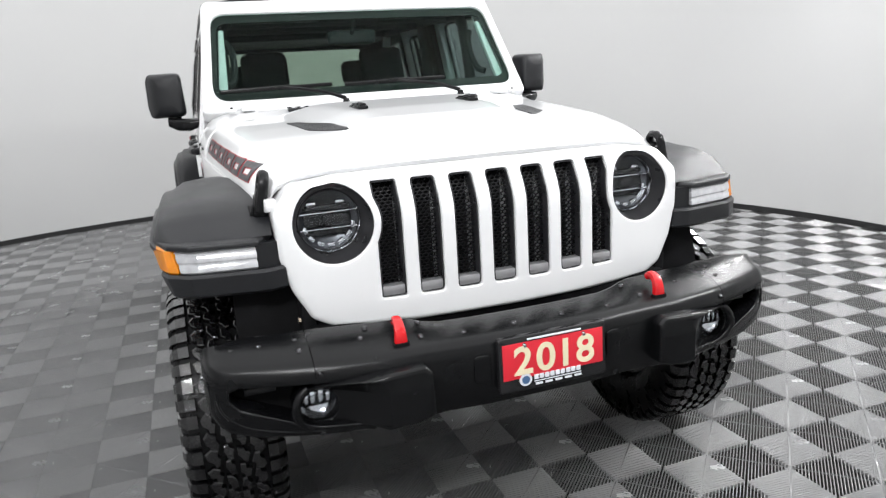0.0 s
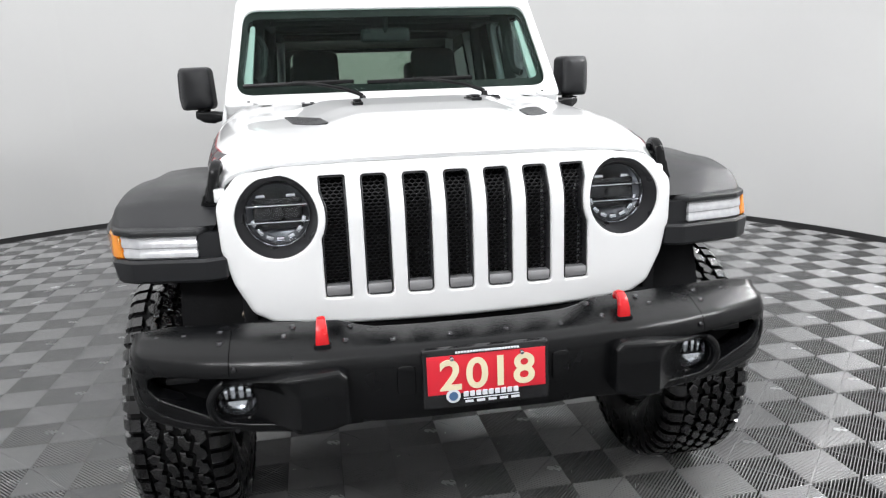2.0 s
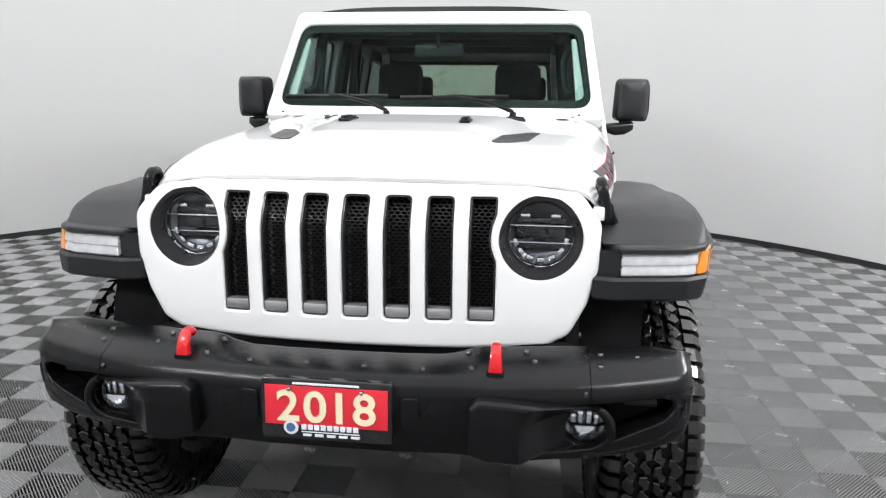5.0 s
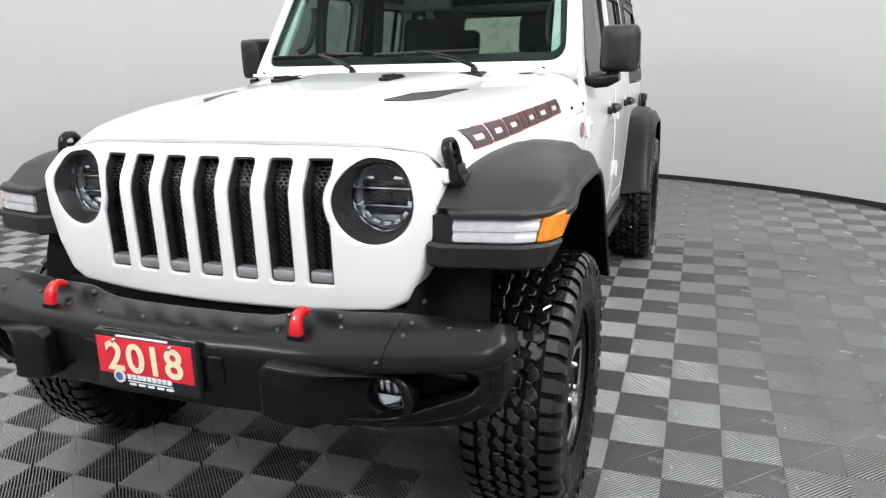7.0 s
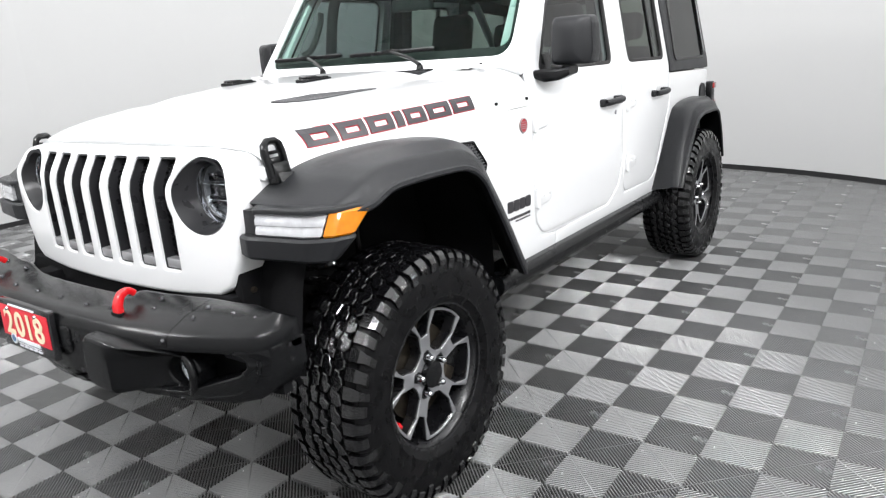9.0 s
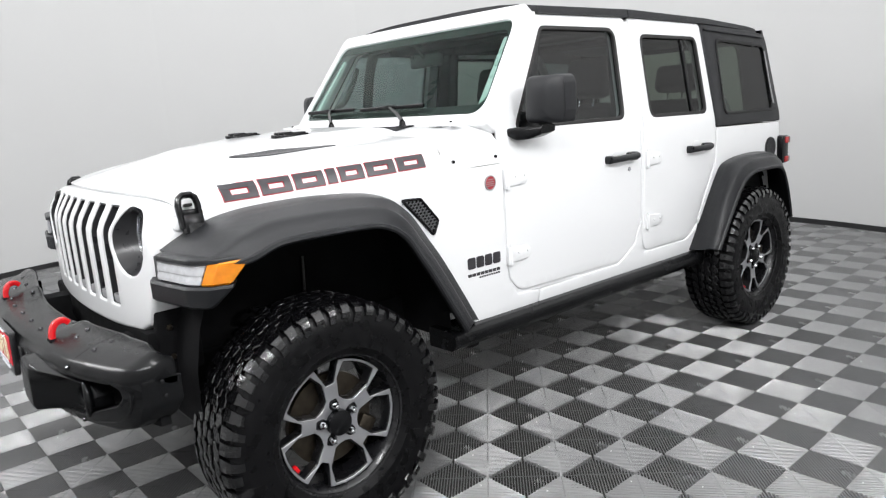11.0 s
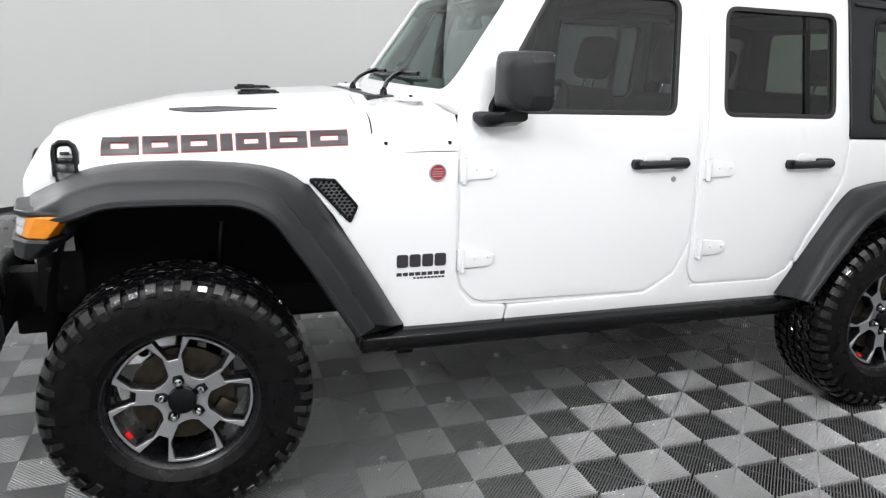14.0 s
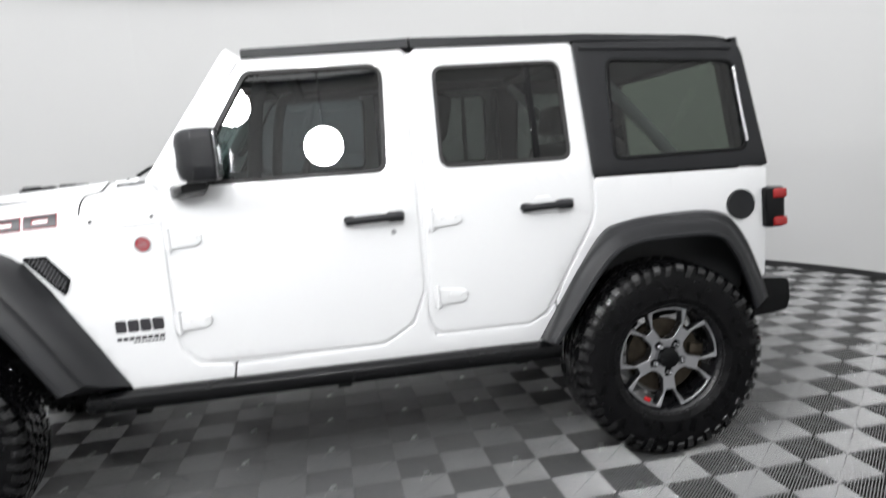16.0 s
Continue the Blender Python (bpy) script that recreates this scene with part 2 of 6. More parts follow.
def panel(outline, surf, thick, bev=0.004, holes=(), step=0.05, steps=3, hole_bev=None):
    """A solid sheet: an outline with holes in (u, v), laid on surf(u, v, depth), with rounded edges."""
    bm = bmesh.new()
    loops = [dense(outline, step)] + [dense(h, step) for h in holes]
    bevs = [bev] + [(bev if hole_bev is None else hole_bev)] * len(holes)
    fronts = [inset(ring, b if n == 0 else -b) for n, (ring, b) in enumerate(zip(loops, bevs))]
    cuts = []
    for axis in (0, 1):
        lo, hi = min(p[axis] for p in fronts[0]), max(p[axis] for p in fronts[0])
        cuts.append([lo + k * step for k in range(1, int((hi - lo) / step))])
    # the edge takes a corner wherever a cut line crosses it
    for n, (ring, front) in enumerate(zip(loops, fronts)):
        full_ring, full_front = [], []
        for i in range(len(ring)):
            j = (i + 1) % len(ring)
            a, b = front[i], front[j]
            marks = [0.0]
            for axis in (0, 1):
                d = b[axis] - a[axis]
                if abs(d) > 1e-6:
                    marks += [t for t in ((c - a[axis]) / d for c in cuts[axis]) if 0.01 < t < 0.99]
            last = -1.0
            for t in sorted(marks):
                if t - last < 0.01:
                    continue
                last = t
                full_ring.append((ring[i][0] + (ring[j][0] - ring[i][0]) * t, ring[i][1] + (ring[j][1] - ring[i][1]) * t))
                full_front.append((a[0] + (b[0] - a[0]) * t, a[1] + (b[1] - a[1]) * t))
        loops[n], fronts[n] = full_ring, full_front
    want = abs(area2(fronts[0])) / 2 - sum(abs(area2(f)) / 2 for f in fronts[1:])
    dice = random.Random(5)
    for go in range(12):
        # a fill that leaves parts out is tried again with corners moved by a hair
        flat = bmesh.new()
        edges = []
        for front in fronts:
            verts = [flat.verts.new((p[0] + go * dice.uniform(-8e-6, 8e-6), p[1] + go * dice.uniform(-8e-6, 8e-6), 0)) for p in front]
            edges += [flat.edges.new((verts[i], verts[(i + 1) % len(verts)])) for i in range(len(verts))]
        bmesh.ops.triangle_fill(flat, use_beauty=go % 2 == 0, use_dissolve=False, edges=edges)
        if abs(sum(f.calc_area() for f in flat.faces) - want) < 0.01 * want or go == 11:
            break
        flat.free()
    if go == 11:
        FAILED.append((len(holes), want, sum(f.calc_area() for f in flat.faces)))
    for axis in (0, 1):
        for at in cuts[axis]:
            bmesh.ops.bisect_plane(flat, geom=flat.verts[:] + flat.edges[:] + flat.faces[:], dist=1e-5,
                                   plane_co=(at, 0, 0) if axis == 0 else (0, at, 0), plane_no=(1, 0, 0) if axis == 0 else (0, 1, 0))
    table = {v: bm.verts.new(surf(v.co.x, v.co.y, 0)) for v in flat.verts}
    for f in flat.faces:
        try:
            bm.faces.new([table[v] for v in f.verts])
        except ValueError:
            pass
    flat.free()
    for ring, front, b in zip(loops, fronts, bevs):
        rows = []
        for k in range(steps + 1):
            a = math.pi / 2 * k / steps
            t, depth = 1 - math.sin(a), b * (1 - math.cos(a))
            rows.append([surf(p[0] + (q[0] - p[0]) * t, p[1] + (q[1] - p[1]) * t, depth) for p, q in zip(ring, front)])
        rows.append([surf(p[0], p[1], thick) for p in ring])
        skin(bm, rows, caps=False)
    bmesh.ops.remove_doubles(bm, verts=bm.verts, dist=2e-5)
    return bm


def loft(low, high, z0, z1, ribs=0, edge=0.004):
    """A solid between two plans of as many corners; ribs: grooves round its side."""
    grow = lambda t, d: [(a[0] + (b[0] - a[0]) * t, a[1] + (b[1] - a[1]) * t) for a, b in zip(inset(low, d), inset(high, d))]
    steps = [(0.0, edge), (edge / (z1 - z0), 0.0)]
    for k in range(ribs):
        t = 0.08 + 0.84 * k / ribs
        steps += [(t, 0.0), (t + 0.5 / ribs * 0.84, 0.0), (t + 0.6 / ribs * 0.84, 0.0022), (t + 0.9 / ribs * 0.84, 0.0022)]
    steps += [(1 - edge / (z1 - z0), 0.0), (1.0, edge)]
    return skin(bmesh.new(), [[Vector((x, y, z0 + (z1 - z0) * t)) for x, y in grow(t, d)] for t, d in steps])


def slab(outline, z0, z1, bev=0.004):
    """A plan outline as a solid between two heights, with a rounded top edge."""
    return panel(outline, lambda u, v, d: Vector((u, v, z1 - d)), z1 - z0, bev, step=0.2)


def lines(points, n=6):
    """A smooth line through points (Catmull-Rom)."""
    pts = [Vector(p) for p in points]
    out = []
    for i in range(len(pts) - 1):
        a, b, c, d = pts[max(i - 1, 0)], pts[i], pts[i + 1], pts[min(i + 2, len(pts) - 1)]
        for k in range(n):
            t = k / n
            out.append(0.5 * ((2 * b) + (c - a) * t + (2 * a - 5 * b + 4 * c - d) * t * t + (3 * b - a - 3 * c + d) * t ** 3))
    return out + [pts[-1]]


def between(x, table):
    return float(np.interp(x, [a for a, _ in table], [b for _, b in table]))


def honeycomb(bm, inside, lo, hi, cell, at, wall=0.0012, deep=0.004, squash=0.62):
    """Thin hexagon walls over a (u, v) box where inside(u, v) holds; at(u, v, d) gives the place."""
    h = cell * squash
    rows = int((hi[1] - lo[1]) / (1.5 * h)) + 2
    cols = int((hi[0] - lo[0]) / (cell * 1.732)) + 2
    for r in range(rows):
        for c in range(cols):
            u = lo[0] + (c + 0.5 * (r % 2)) * cell * 1.732
            v = lo[1] + r * 1.5 * h
            if not inside(u, v):
                continue
            ring = [(u + cell * math.cos(math.radians(60 * k + 30)), v + h * math.sin(math.radians(60 * k + 30))) for k in range(6)]
            for k in (0, 1, 2):
                (u0, v0), (u1, v1) = ring[k], ring[k + 1]
                t = Vector((-(v1 - v0), u1 - u0)).normalized() * wall
                q = [(u0 - t.x, v0 - t.y), (u1 - t.x, v1 - t.y), (u1 + t.x, v1 + t.y), (u0 + t.x, v0 + t.y)]
                top = [bm.verts.new(at(a, b, 0)) for a, b in q]
                low = [bm.verts.new(at(a, b, deep)) for a, b in q]
                bm.faces.new(top)
                bm.faces.new((top[0], top[1], low[1], low[0]))
                bm.faces.new((top[2], top[3], low[3], low[2]))


def empty(name, place, label="", category="", group=""):
    ob = new(name)
    ob.location = place
    ob.empty_display_size = 0.2
    bpy.context.view_layer.update()
    return tagged(ob, label, category, group)


# ---- the round studio ----
CENTRE, RADIUS, HEIGHT = Vector((-0.58, 1.38)), 4.96, 3.6


def arc_shell(r0, r1, z0, z1, a0=0.0, a1=360.0, seg=128):
    bm = bmesh.new()
    whole = a1 - a0 >= 359.9
    n = max(2, round(seg * (a1 - a0) / 360))
    rings = []
    for k in range(n if whole else n + 1):
        a = radians(a0 + (a1 - a0) * k / n)
        c, s = math.cos(a), math.sin(a)
        rings.append([Vector((CENTRE.x + r * c, CENTRE.y + r * s, z)) for r, z in ((r0, z0), (r1, z0), (r1, z1), (r0, z1))])
    return skin(bm, rings, loop=whole, caps=not whole)


wall = tagged(part("wall_round", arc_shell(RADIUS + 0.012, RADIUS + 0.15, 0, HEIGHT), WALL),
              "smooth white curved studio wall above a black baseboard", "wall", kind="structure")
for k in range(13):
    step_angle = 360 / 13
    part("panel", arc_shell(RADIUS, RADIUS + 0.01, 0.002, HEIGHT - 0.002, 8 + k * step_angle + 0.0004, 8 + (k + 1) * step_angle - 0.0004, 156), WALL, wall)
tagged(part("baseboard", arc_shell(RADIUS - 0.014, RADIUS - 0.002, 0.001, 0.05), BASEBOARD), "thin black baseboard round the studio wall", "baseboard", kind="structure")
bm = bmesh.new()
bmesh.ops.create_circle(bm, cap_ends=True, segments=128, radius=RADIUS + 0.15)
low = bmesh.ops.extrude_face_region(bm, geom=bm.faces[:])
bmesh.ops.translate(bm, vec=(0, 0, 0.1), verts=[v for v in low["geom"] if isinstance(v, bmesh.types.BMVert)])
bm.transform(Matrix.Translation((CENTRE.x, CENTRE.y, HEIGHT)))
tagged(part("ceiling", bm, CEILING), "plain white studio ceiling", "ceiling", kind="structure")
bm = bmesh.new()
bmesh.ops.create_circle(bm, cap_ends=True, segments=128, radius=RADIUS + 0.15)
low = bmesh.ops.extrude_face_region(bm, geom=bm.faces[:])
bmesh.ops.translate(bm, vec=(0, 0, -0.1), verts=[v for v in low["geom"] if isinstance(v, bmesh.types.BMVert)])
bm.transform(Matrix.Translation((CENTRE.x, CENTRE.y, -0.022)))
floor = tagged(part("floor", bm, UNDERLAY), "grey ribbed interlocking floor tiles on a dark base", "floor", kind="structure")

# an unseen glowing disc and its rim, added under the ceiling for soft light
ceiling_light = empty("ceiling_light", (CENTRE.x, CENTRE.y, HEIGHT), "large round glowing disc added under the unseen ceiling", "ceiling light")
bm = bmesh.new()
lathe(bm, [(HEIGHT - 0.06, 0.0), (HEIGHT - 0.06, 4.85), (HEIGHT - 0.01, 4.85)], 96, "Z", (CENTRE.x, CENTRE.y, 0))
part("diffuser", bm, DISC_GLOW, ceiling_light)
bm = bmesh.new()
lathe(bm, [(HEIGHT - 0.07, 4.853), (HEIGHT - 0.07, 4.89), (HEIGHT - 0.004, 4.89), (HEIGHT - 0.004, 4.853)], 96, "Z", (CENTRE.x, CENTRE.y, 0), closed=True)
part("rim", bm, SATIN_GREY, ceiling_light)


def studio_lamp(places, aim):
    """A twin-headed lamp on rods from the ceiling: round dish heads that look at aim."""
    lamp = empty("studio_lamp", (places[0][0], places[0][1], HEIGHT), "twin round dish lamp with white diffusers, out of view, hung from the ceiling", "lamp", "studio lamps")
    for p in places:
        m = look(p, aim)
        bm = bmesh.new()
        lathe(bm, [(0.12, 0.0), (0.12, 0.06), (0.05, 0.17), (0.0, 0.185), (-0.006, 0.185), (-0.006, 0.178), (0.0, 0.176)], 40, "Z")
        bm.transform(m)
        head = part("head", bm, SATIN, lamp)
        bm = bmesh.new()
        lathe(bm, [(0.004, 0.0), (0.004, 0.175), (0.012, 0.175)], 40, "Z")
        bm.transform(m)
        part("diffuser", bm, HEAD_LIGHT, head, "round white glowing diffuser")
        bm = bmesh.new()
        rod(bm, m @ Vector((0, 0, 0.11)), m @ Vector((0, 0, 0.16)), 0.02)
        rod(bm, m @ Vector((0, 0, 0.15)), (m.translation.x, m.translation.y, HEIGHT - 0.002), 0.012)
        part("drop_rod", bm, SATIN_GREY, lamp)
    return lamp


studio_lamp([(4.0, 0.84, 3.17), (3.98, 1.62, 2.72)], (0.6, 1.5, 0.9))
# the next two twins are unseen, added to brighten the car's front and floor
studio_lamp([(-2.3, -2.9, 3.15), (-1.6, -3.1, 2.95)], (-0.2, -0.2, 0.6))
studio_lamp([(2.7, -1.85, 3.15), (3.2, -1.25, 2.95)], (0.7, 0.1, 0.6))


# ---- the car: x across (its left side is +x), y to the rear from the front axle, z up ----
car = empty("off_road_car", (0, 1.5, 0), "white four-door off-road car with black flares and black hardtop", "car")
BELT = 1.25


def body_x(y, z):
    if z <= BELT:
        x = 0.816 + 0.008 * (1 - ((z - 0.95) / 0.35) ** 2)
    else:
        x = 0.8196 - (z - BELT) * 0.178
    ahead = max(0.0, 1.0 - y)
    return x - 0.078 * ahead * ahead


def side_surf(s, lift=0.0):
    return lambda y, z, d: Vector((s * (body_x(y, z) + lift - d), y, z))


def screen_y(x, z):
    return 0.925 + (z - 1.405) * 0.72 + 0.05 * x * x


def screen_surf(x, z, d):
    return Vector((x, screen_y(x, z) + d * 0.81, z - d * 0.58))


def grille_y(x, z):
    bend = (z - 1.112) / 0.012
    return -0.497 + 0.13 * x * x + 0.62 * 0.012 * (bend if bend > 30 else math.log1p(math.exp(bend)))


def grille_surf(x, z, d):
    return Vector((x, grille_y(x, z) + d, z))


# grille with seven slots and two lamp bowls
LAMP_X, LAMP_Z, LAMP_R = 0.506, 1.082, 0.113


SLOT_PITCH = 0.1165


def slot_outline(i, grow=0.0):
    mid, half = i * SLOT_PITCH, 0.0375 + grow
    lo, hi = 0.850 - grow, 1.190 + grow
    right, left = [], []
    for k in range(25):
        z = lo + (hi - lo) * k / 24
        bow = max(0.0, (LAMP_R + 0.021 - grow) ** 2 - (z - LAMP_Z) ** 2) ** 0.5
        cut = LAMP_X - bow if bow > 0 else 9
        right.append((min(mid + half, cut) if i == 3 else mid + half, z))
        left.append((max(mid - half, -cut) if i == -3 else mid - half, z))
    points = right + left[::-1]
    if abs(i) < 3:
        points = [(mid + half, lo), (mid + half, hi), (mid - half, hi), (mid - half, lo)]
        return rounded(points, 0.014, 4)
    return rounded(points, [0.014 if k in (0, 24, 25, 49) else 0.0 for k in range(50)], 3)


def ring(cx, cz, r, n=40):
    return [(cx + r * math.cos(2 * math.pi * k / n), cz + r * math.sin(2 * math.pi * k / n)) for k in range(n)]


half = [(0.0, 1.224), (0.30, 1.220), (0.48, 1.214), (0.615, 1.195), (0.668, 1.125), (0.665, 1.0), (0.638, 0.90), (0.592, 0.812), (0.53, 0.780), (0.30, 0.770), (0.0, 0.768)]
outline = rounded(half + [(-x, z) for x, z in half[-2:0:-1]], 0.05, 3)
bm = panel(outline, grille_surf, 0.13, 0.016, [slot_outline(i) for i in range(-3, 4)] + [ring(sx * LAMP_X, LAMP_Z, LAMP_R) for sx in (-1, 1)], 0.04, 4, hole_bev=0.006)
grille = part("grille", bm, WHITE, car, "white seven-slot grille", smooth=28)
for i in range(-3, 4):
    slot = slot_outline(i, -0.0015)
    shape = inset(slot, 0.004)
    lining = panel(slot, lambda u, v, d: grille_surf(u, v, d + 0.007), 0.05, 0.0015, [shape], 0.06, 1)
    part("slot_lining", lining, BOWL, grille, "black slot lining")
    trim = bmesh.new()
    chin_lo, chin_hi = 0.855, 0.884
    w, mid = 0.0345, i * SLOT_PITCH
    box(trim, (mid - w, grille_y(mid, 0.87) + 0.007, chin_lo), (mid + w, grille_y(mid, 0.87) + 0.05, chin_hi), 0.004)
    part("slot_trim", trim, SATIN_GREY, grille, "satin grey slot trim")
    bm = bmesh.new()
    honeycomb(bm, lambda u, v: abs(u - mid) < 0.040, (mid - 0.040, 0.862), (mid + 0.040, 1.192), 0.0100, lambda u, v, d: Vector((u, grille_y(mid, v) + 0.036 + d, v)), 0.0013, 0.006, 0.62)
    part("slot_mesh", bm, MESH, grille, "black honeycomb mesh", smooth=0)

bm = bmesh.new()
box(bm, (-0.41, -0.385, 0.80), (0.41, -0.37, 1.2))
part("radiator", bm, DARK, grille, "dark radiator behind the slots")

# headlights
for s in (-1, 1):
    y0 = grille_y(LAMP_X, LAMP_Z) + 0.012
    c = (s * LAMP_X, 0, LAMP_Z)
    bm = bmesh.new()
    lathe(bm, [(y0 - 0.006, LAMP_R - 0.0008), (y0 + 0.034, 0.102), (y0 + 0.075, 0.092), (y0 + 0.08, 0.088), (y0 + 0.12, 0.088), (y0 + 0.125, 0.0)], 48, "Y", c)
    for v in bm.verts:
        if v.co.y < y0 + 0.001:
            v.co.y = min(grille_y(v.co.x, v.co.z) + 0.0065, y0 + 0.03)
    headlight = part("headlight", bm, BOWL, car, "round headlight with black bowl and chrome bars")
    bm = bmesh.new()
    lathe(bm, [(y0 + 0.052, 0.0), (y0 + 0.054, 0.03), (y0 + 0.060, 0.06), (y0 + 0.070, 0.088), (y0 + 0.074, 0.088), (y0 + 0.064, 0.06), (y0 + 0.058, 0.03), (y0 + 0.056, 0.0)], 48, "Y", c)
    part("lens", bm, LENS_GLASS, headlight, "clear domed lens")
    for dz in (-0.024, 0.024):
        bm = bmesh.new()
        box(bm, (c[0] - 0.084, y0 + 0.072, LAMP_Z + dz - 0.0022), (c[0] + 0.084, y0 + 0.095, LAMP_Z + dz + 0.0022), 0.001)
        part("bar", bm, CHROME, headlight, "thin chrome bar")
    for a in range(200, 345, 24):
        q = radians(a)
        m = Matrix.Translation((c[0] + 0.074 * math.cos(q), y0 + 0.085, LAMP_Z + 0.074 * math.sin(q))) @ Matrix.Rotation(-q, 4, "Y")
        part("reflector", box(bmesh.new(), (-0.006, -0.008, -0.011), (0.006, 0.008, 0.011), 0.003, 2, m), CHROME, headlight, "small chrome reflector")
    for dx in (-0.045, 0.04):
        part("reflector", box(bmesh.new(), (c[0] + dx - 0.014, y0 + 0.08, LAMP_Z + 0.045), (c[0] + dx + 0.014, y0 + 0.10, LAMP_Z + 0.056), 0.003), CHROME, headlight, "small chrome reflector")
    bm = bmesh.new()
    lathe(bm, [(y0 + 0.118, 0.0), (y0 + 0.112, 0.04), (y0 + 0.098, 0.07), (y0 + 0.0805, 0.0875)], 48, "Y", c)
    part("dish", bm, DISH, headlight, "silver lamp dish")
    bm = bmesh.new()
    lathe(bm, [(y0 + 0.060, 0.0885), (y0 + 0.056, 0.0895), (y0 + 0.058, 0.0925), (y0 + 0.066, 0.0935), (y0 + 0.07, 0.0885)], 48, "Y", c, closed=True)
    part("bezel", bm, CHROME, headlight, "thin chrome bezel")
    for dz, h in ((0.036, 0.008), (-0.038, 0.008), (0.0, 0.018)):
        part("shade_bar", box(bmesh.new(), (c[0] - 0.07, y0 + 0.088, LAMP_Z + dz - h), (c[0] + 0.07, y0 + 0.10, LAMP_Z + dz + h), 0.003), GLOSSY, headlight, "black inner bar")
    bm = bmesh.new()
    lathe(bm, [(y0 + 0.07, 0.0), (y0 + 0.074, 0.018), (y0 + 0.09, 0.024), (y0 + 0.12, 0.026)], 24, "Y", c)
    part("projector", bm, GLOSSY, headlight)

# hood
HOOD0, HOOD1 = -0.425, 0.668
HOOD_SWEEP = 0.10


def hood_edge(y):
    return between(y, [(-0.47, 0.630), (-0.40, 0.672), (-0.28, 0.712), (-0.1, 0.738), (0.1, 0.757), (0.4, 0.785), (0.67, 0.803)])


def hood_low(y):
    return 1.166 + 0.030 * (y + 0.45) / 1.12


def hood_z(x, y):
    w, lo = hood_edge(y), hood_low(y)
    crest = between(y, [(-0.47, 1.216), (-0.42, 1.236), (-0.34, 1.258), (-0.2, 1.282), (0.0, 1.306), (0.25, 1.322), (0.67, 1.342)])
    t = min(1.0, abs(x) / w)
    base = lo + (crest - lo) * max(0.0, 1 - t ** between(y, [(-0.47, 8.0), (-0.28, 13.0), (0.0, 15.0), (0.67, 16.0)])) ** 0.55
    wide = between(y, [(-0.47, 0.30), (0.1, 0.33), (0.67, 0.42)])
    rise = between(y, [(-0.47, 0.0), (-0.36, 0.003), (-0.2, 0.014), (0.0, 0.034), (0.25, 0.04), (0.67, 0.038)])
    edge = max(0.0, min(1.0, (wide + 0.09 - abs(x)) / 0.20))
    return base + rise * edge * edge * (3 - 2 * edge) - 0.012 * (x / w) ** 2


bm = bmesh.new()
rows = []
ACROSS = 64
for k in range(41):
    y = HOOD0 + (HOOD1 - HOOD0) * k / 40
    row = []
    w = hood_edge(y)
    for j in range(ACROSS + 1):
        u = -1 + 2 * j / ACROSS
        t = math.copysign(1 - (1 - abs(u)) ** 1.7, u)
        row.append(Vector((t * w, y + HOOD_SWEEP * t * t * (1 - k / 40), hood_z(t * w, y))))
    rows.append(row)
low_front = [p + Vector((0, 0.010, -0.012)) for p in rows[0]]
low_rear = [p + Vector((0, -0.004, -0.03)) for p in rows[-1]]
skin(bm, [low_front] + rows + [low_rear], closed=False)
left_lip = [[r[j] for r in rows] for j in (0, ACROSS)]
for lip in left_lip:
    skin(bm, [lip, [p + Vector((-math.copysign(0.02, p.x), 0, -0.006)) for p in lip]], closed=False)
bmesh.ops.remove_doubles(bm, verts=bm.verts, dist=1e-5)
seam_rows = [[p + Vector((0, dy, -0.006)) for p in rows[-1]] for dy in (-0.002, 0.009)]
side_rows = {sx: [Vector((r[0 if sx < 0 else ACROSS].x - sx * 0.004, r[0].y, r[0].z)) for r in rows] for sx in (-1, 1)}
hood = part("hood", bm, WHITE, car, "white bonnet with a raised centre", smooth=50)
for s in (-1, 1):
    plan = [(s * 0.333, -0.028), (s * 0.462, 0.125), (s * 0.505, 0.390), (s * 0.450, 0.365), (s * 0.365, 0.17)]
    bm = panel(rounded(plan, 0.015, 3), lambda u, v, d: Vector((u, v, hood_z(u, v) + 0.002 - d)), 0.012, 0.003, step=0.03)
    vent = part("hood_vent", bm, PLASTIC, hood, "black bonnet vent")
    # rubber stop on the rear of the bonnet
    bm = bmesh.new()
    z = hood_z(0.225, 0.33)
    box(bm, (s * 0.225 - 0.02, 0.25, z - 0.004), (s * 0.225 + 0.02, 0.41, z + 0.010), 0.005)
    box(bm, (s * 0.225 - 0.015, 0.262, z + 0.006), (s * 0.225 + 0.015, 0.34, z + 0.020), 0.006)
    box(bm, (s * 0.225 - 0.013, 0.335, z + 0.006), (s * 0.225 + 0.013, 0.40, z + 0.016), 0.004)
    part("rubber_stop", bm, SATIN, hood, "black rubber windscreen stop")

# black strips along the bonnet edge stand in for shade inside its gaps
part("hood_seal", skin(bmesh.new(), seam_rows, closed=False), SEAL_AND_GAP, hood, "dark strip standing in for shade in the bonnet gap")
for sx in (-1, 1):
    strip = [[p + Vector((0, 0, dz)) for p in side_rows[sx]] for dz in (-0.012, 0.0)]
    part("hood_seal", skin(bmesh.new(), strip, closed=False), SEAL_AND_GAP, hood, "dark strip standing in for shade in the bonnet gap")

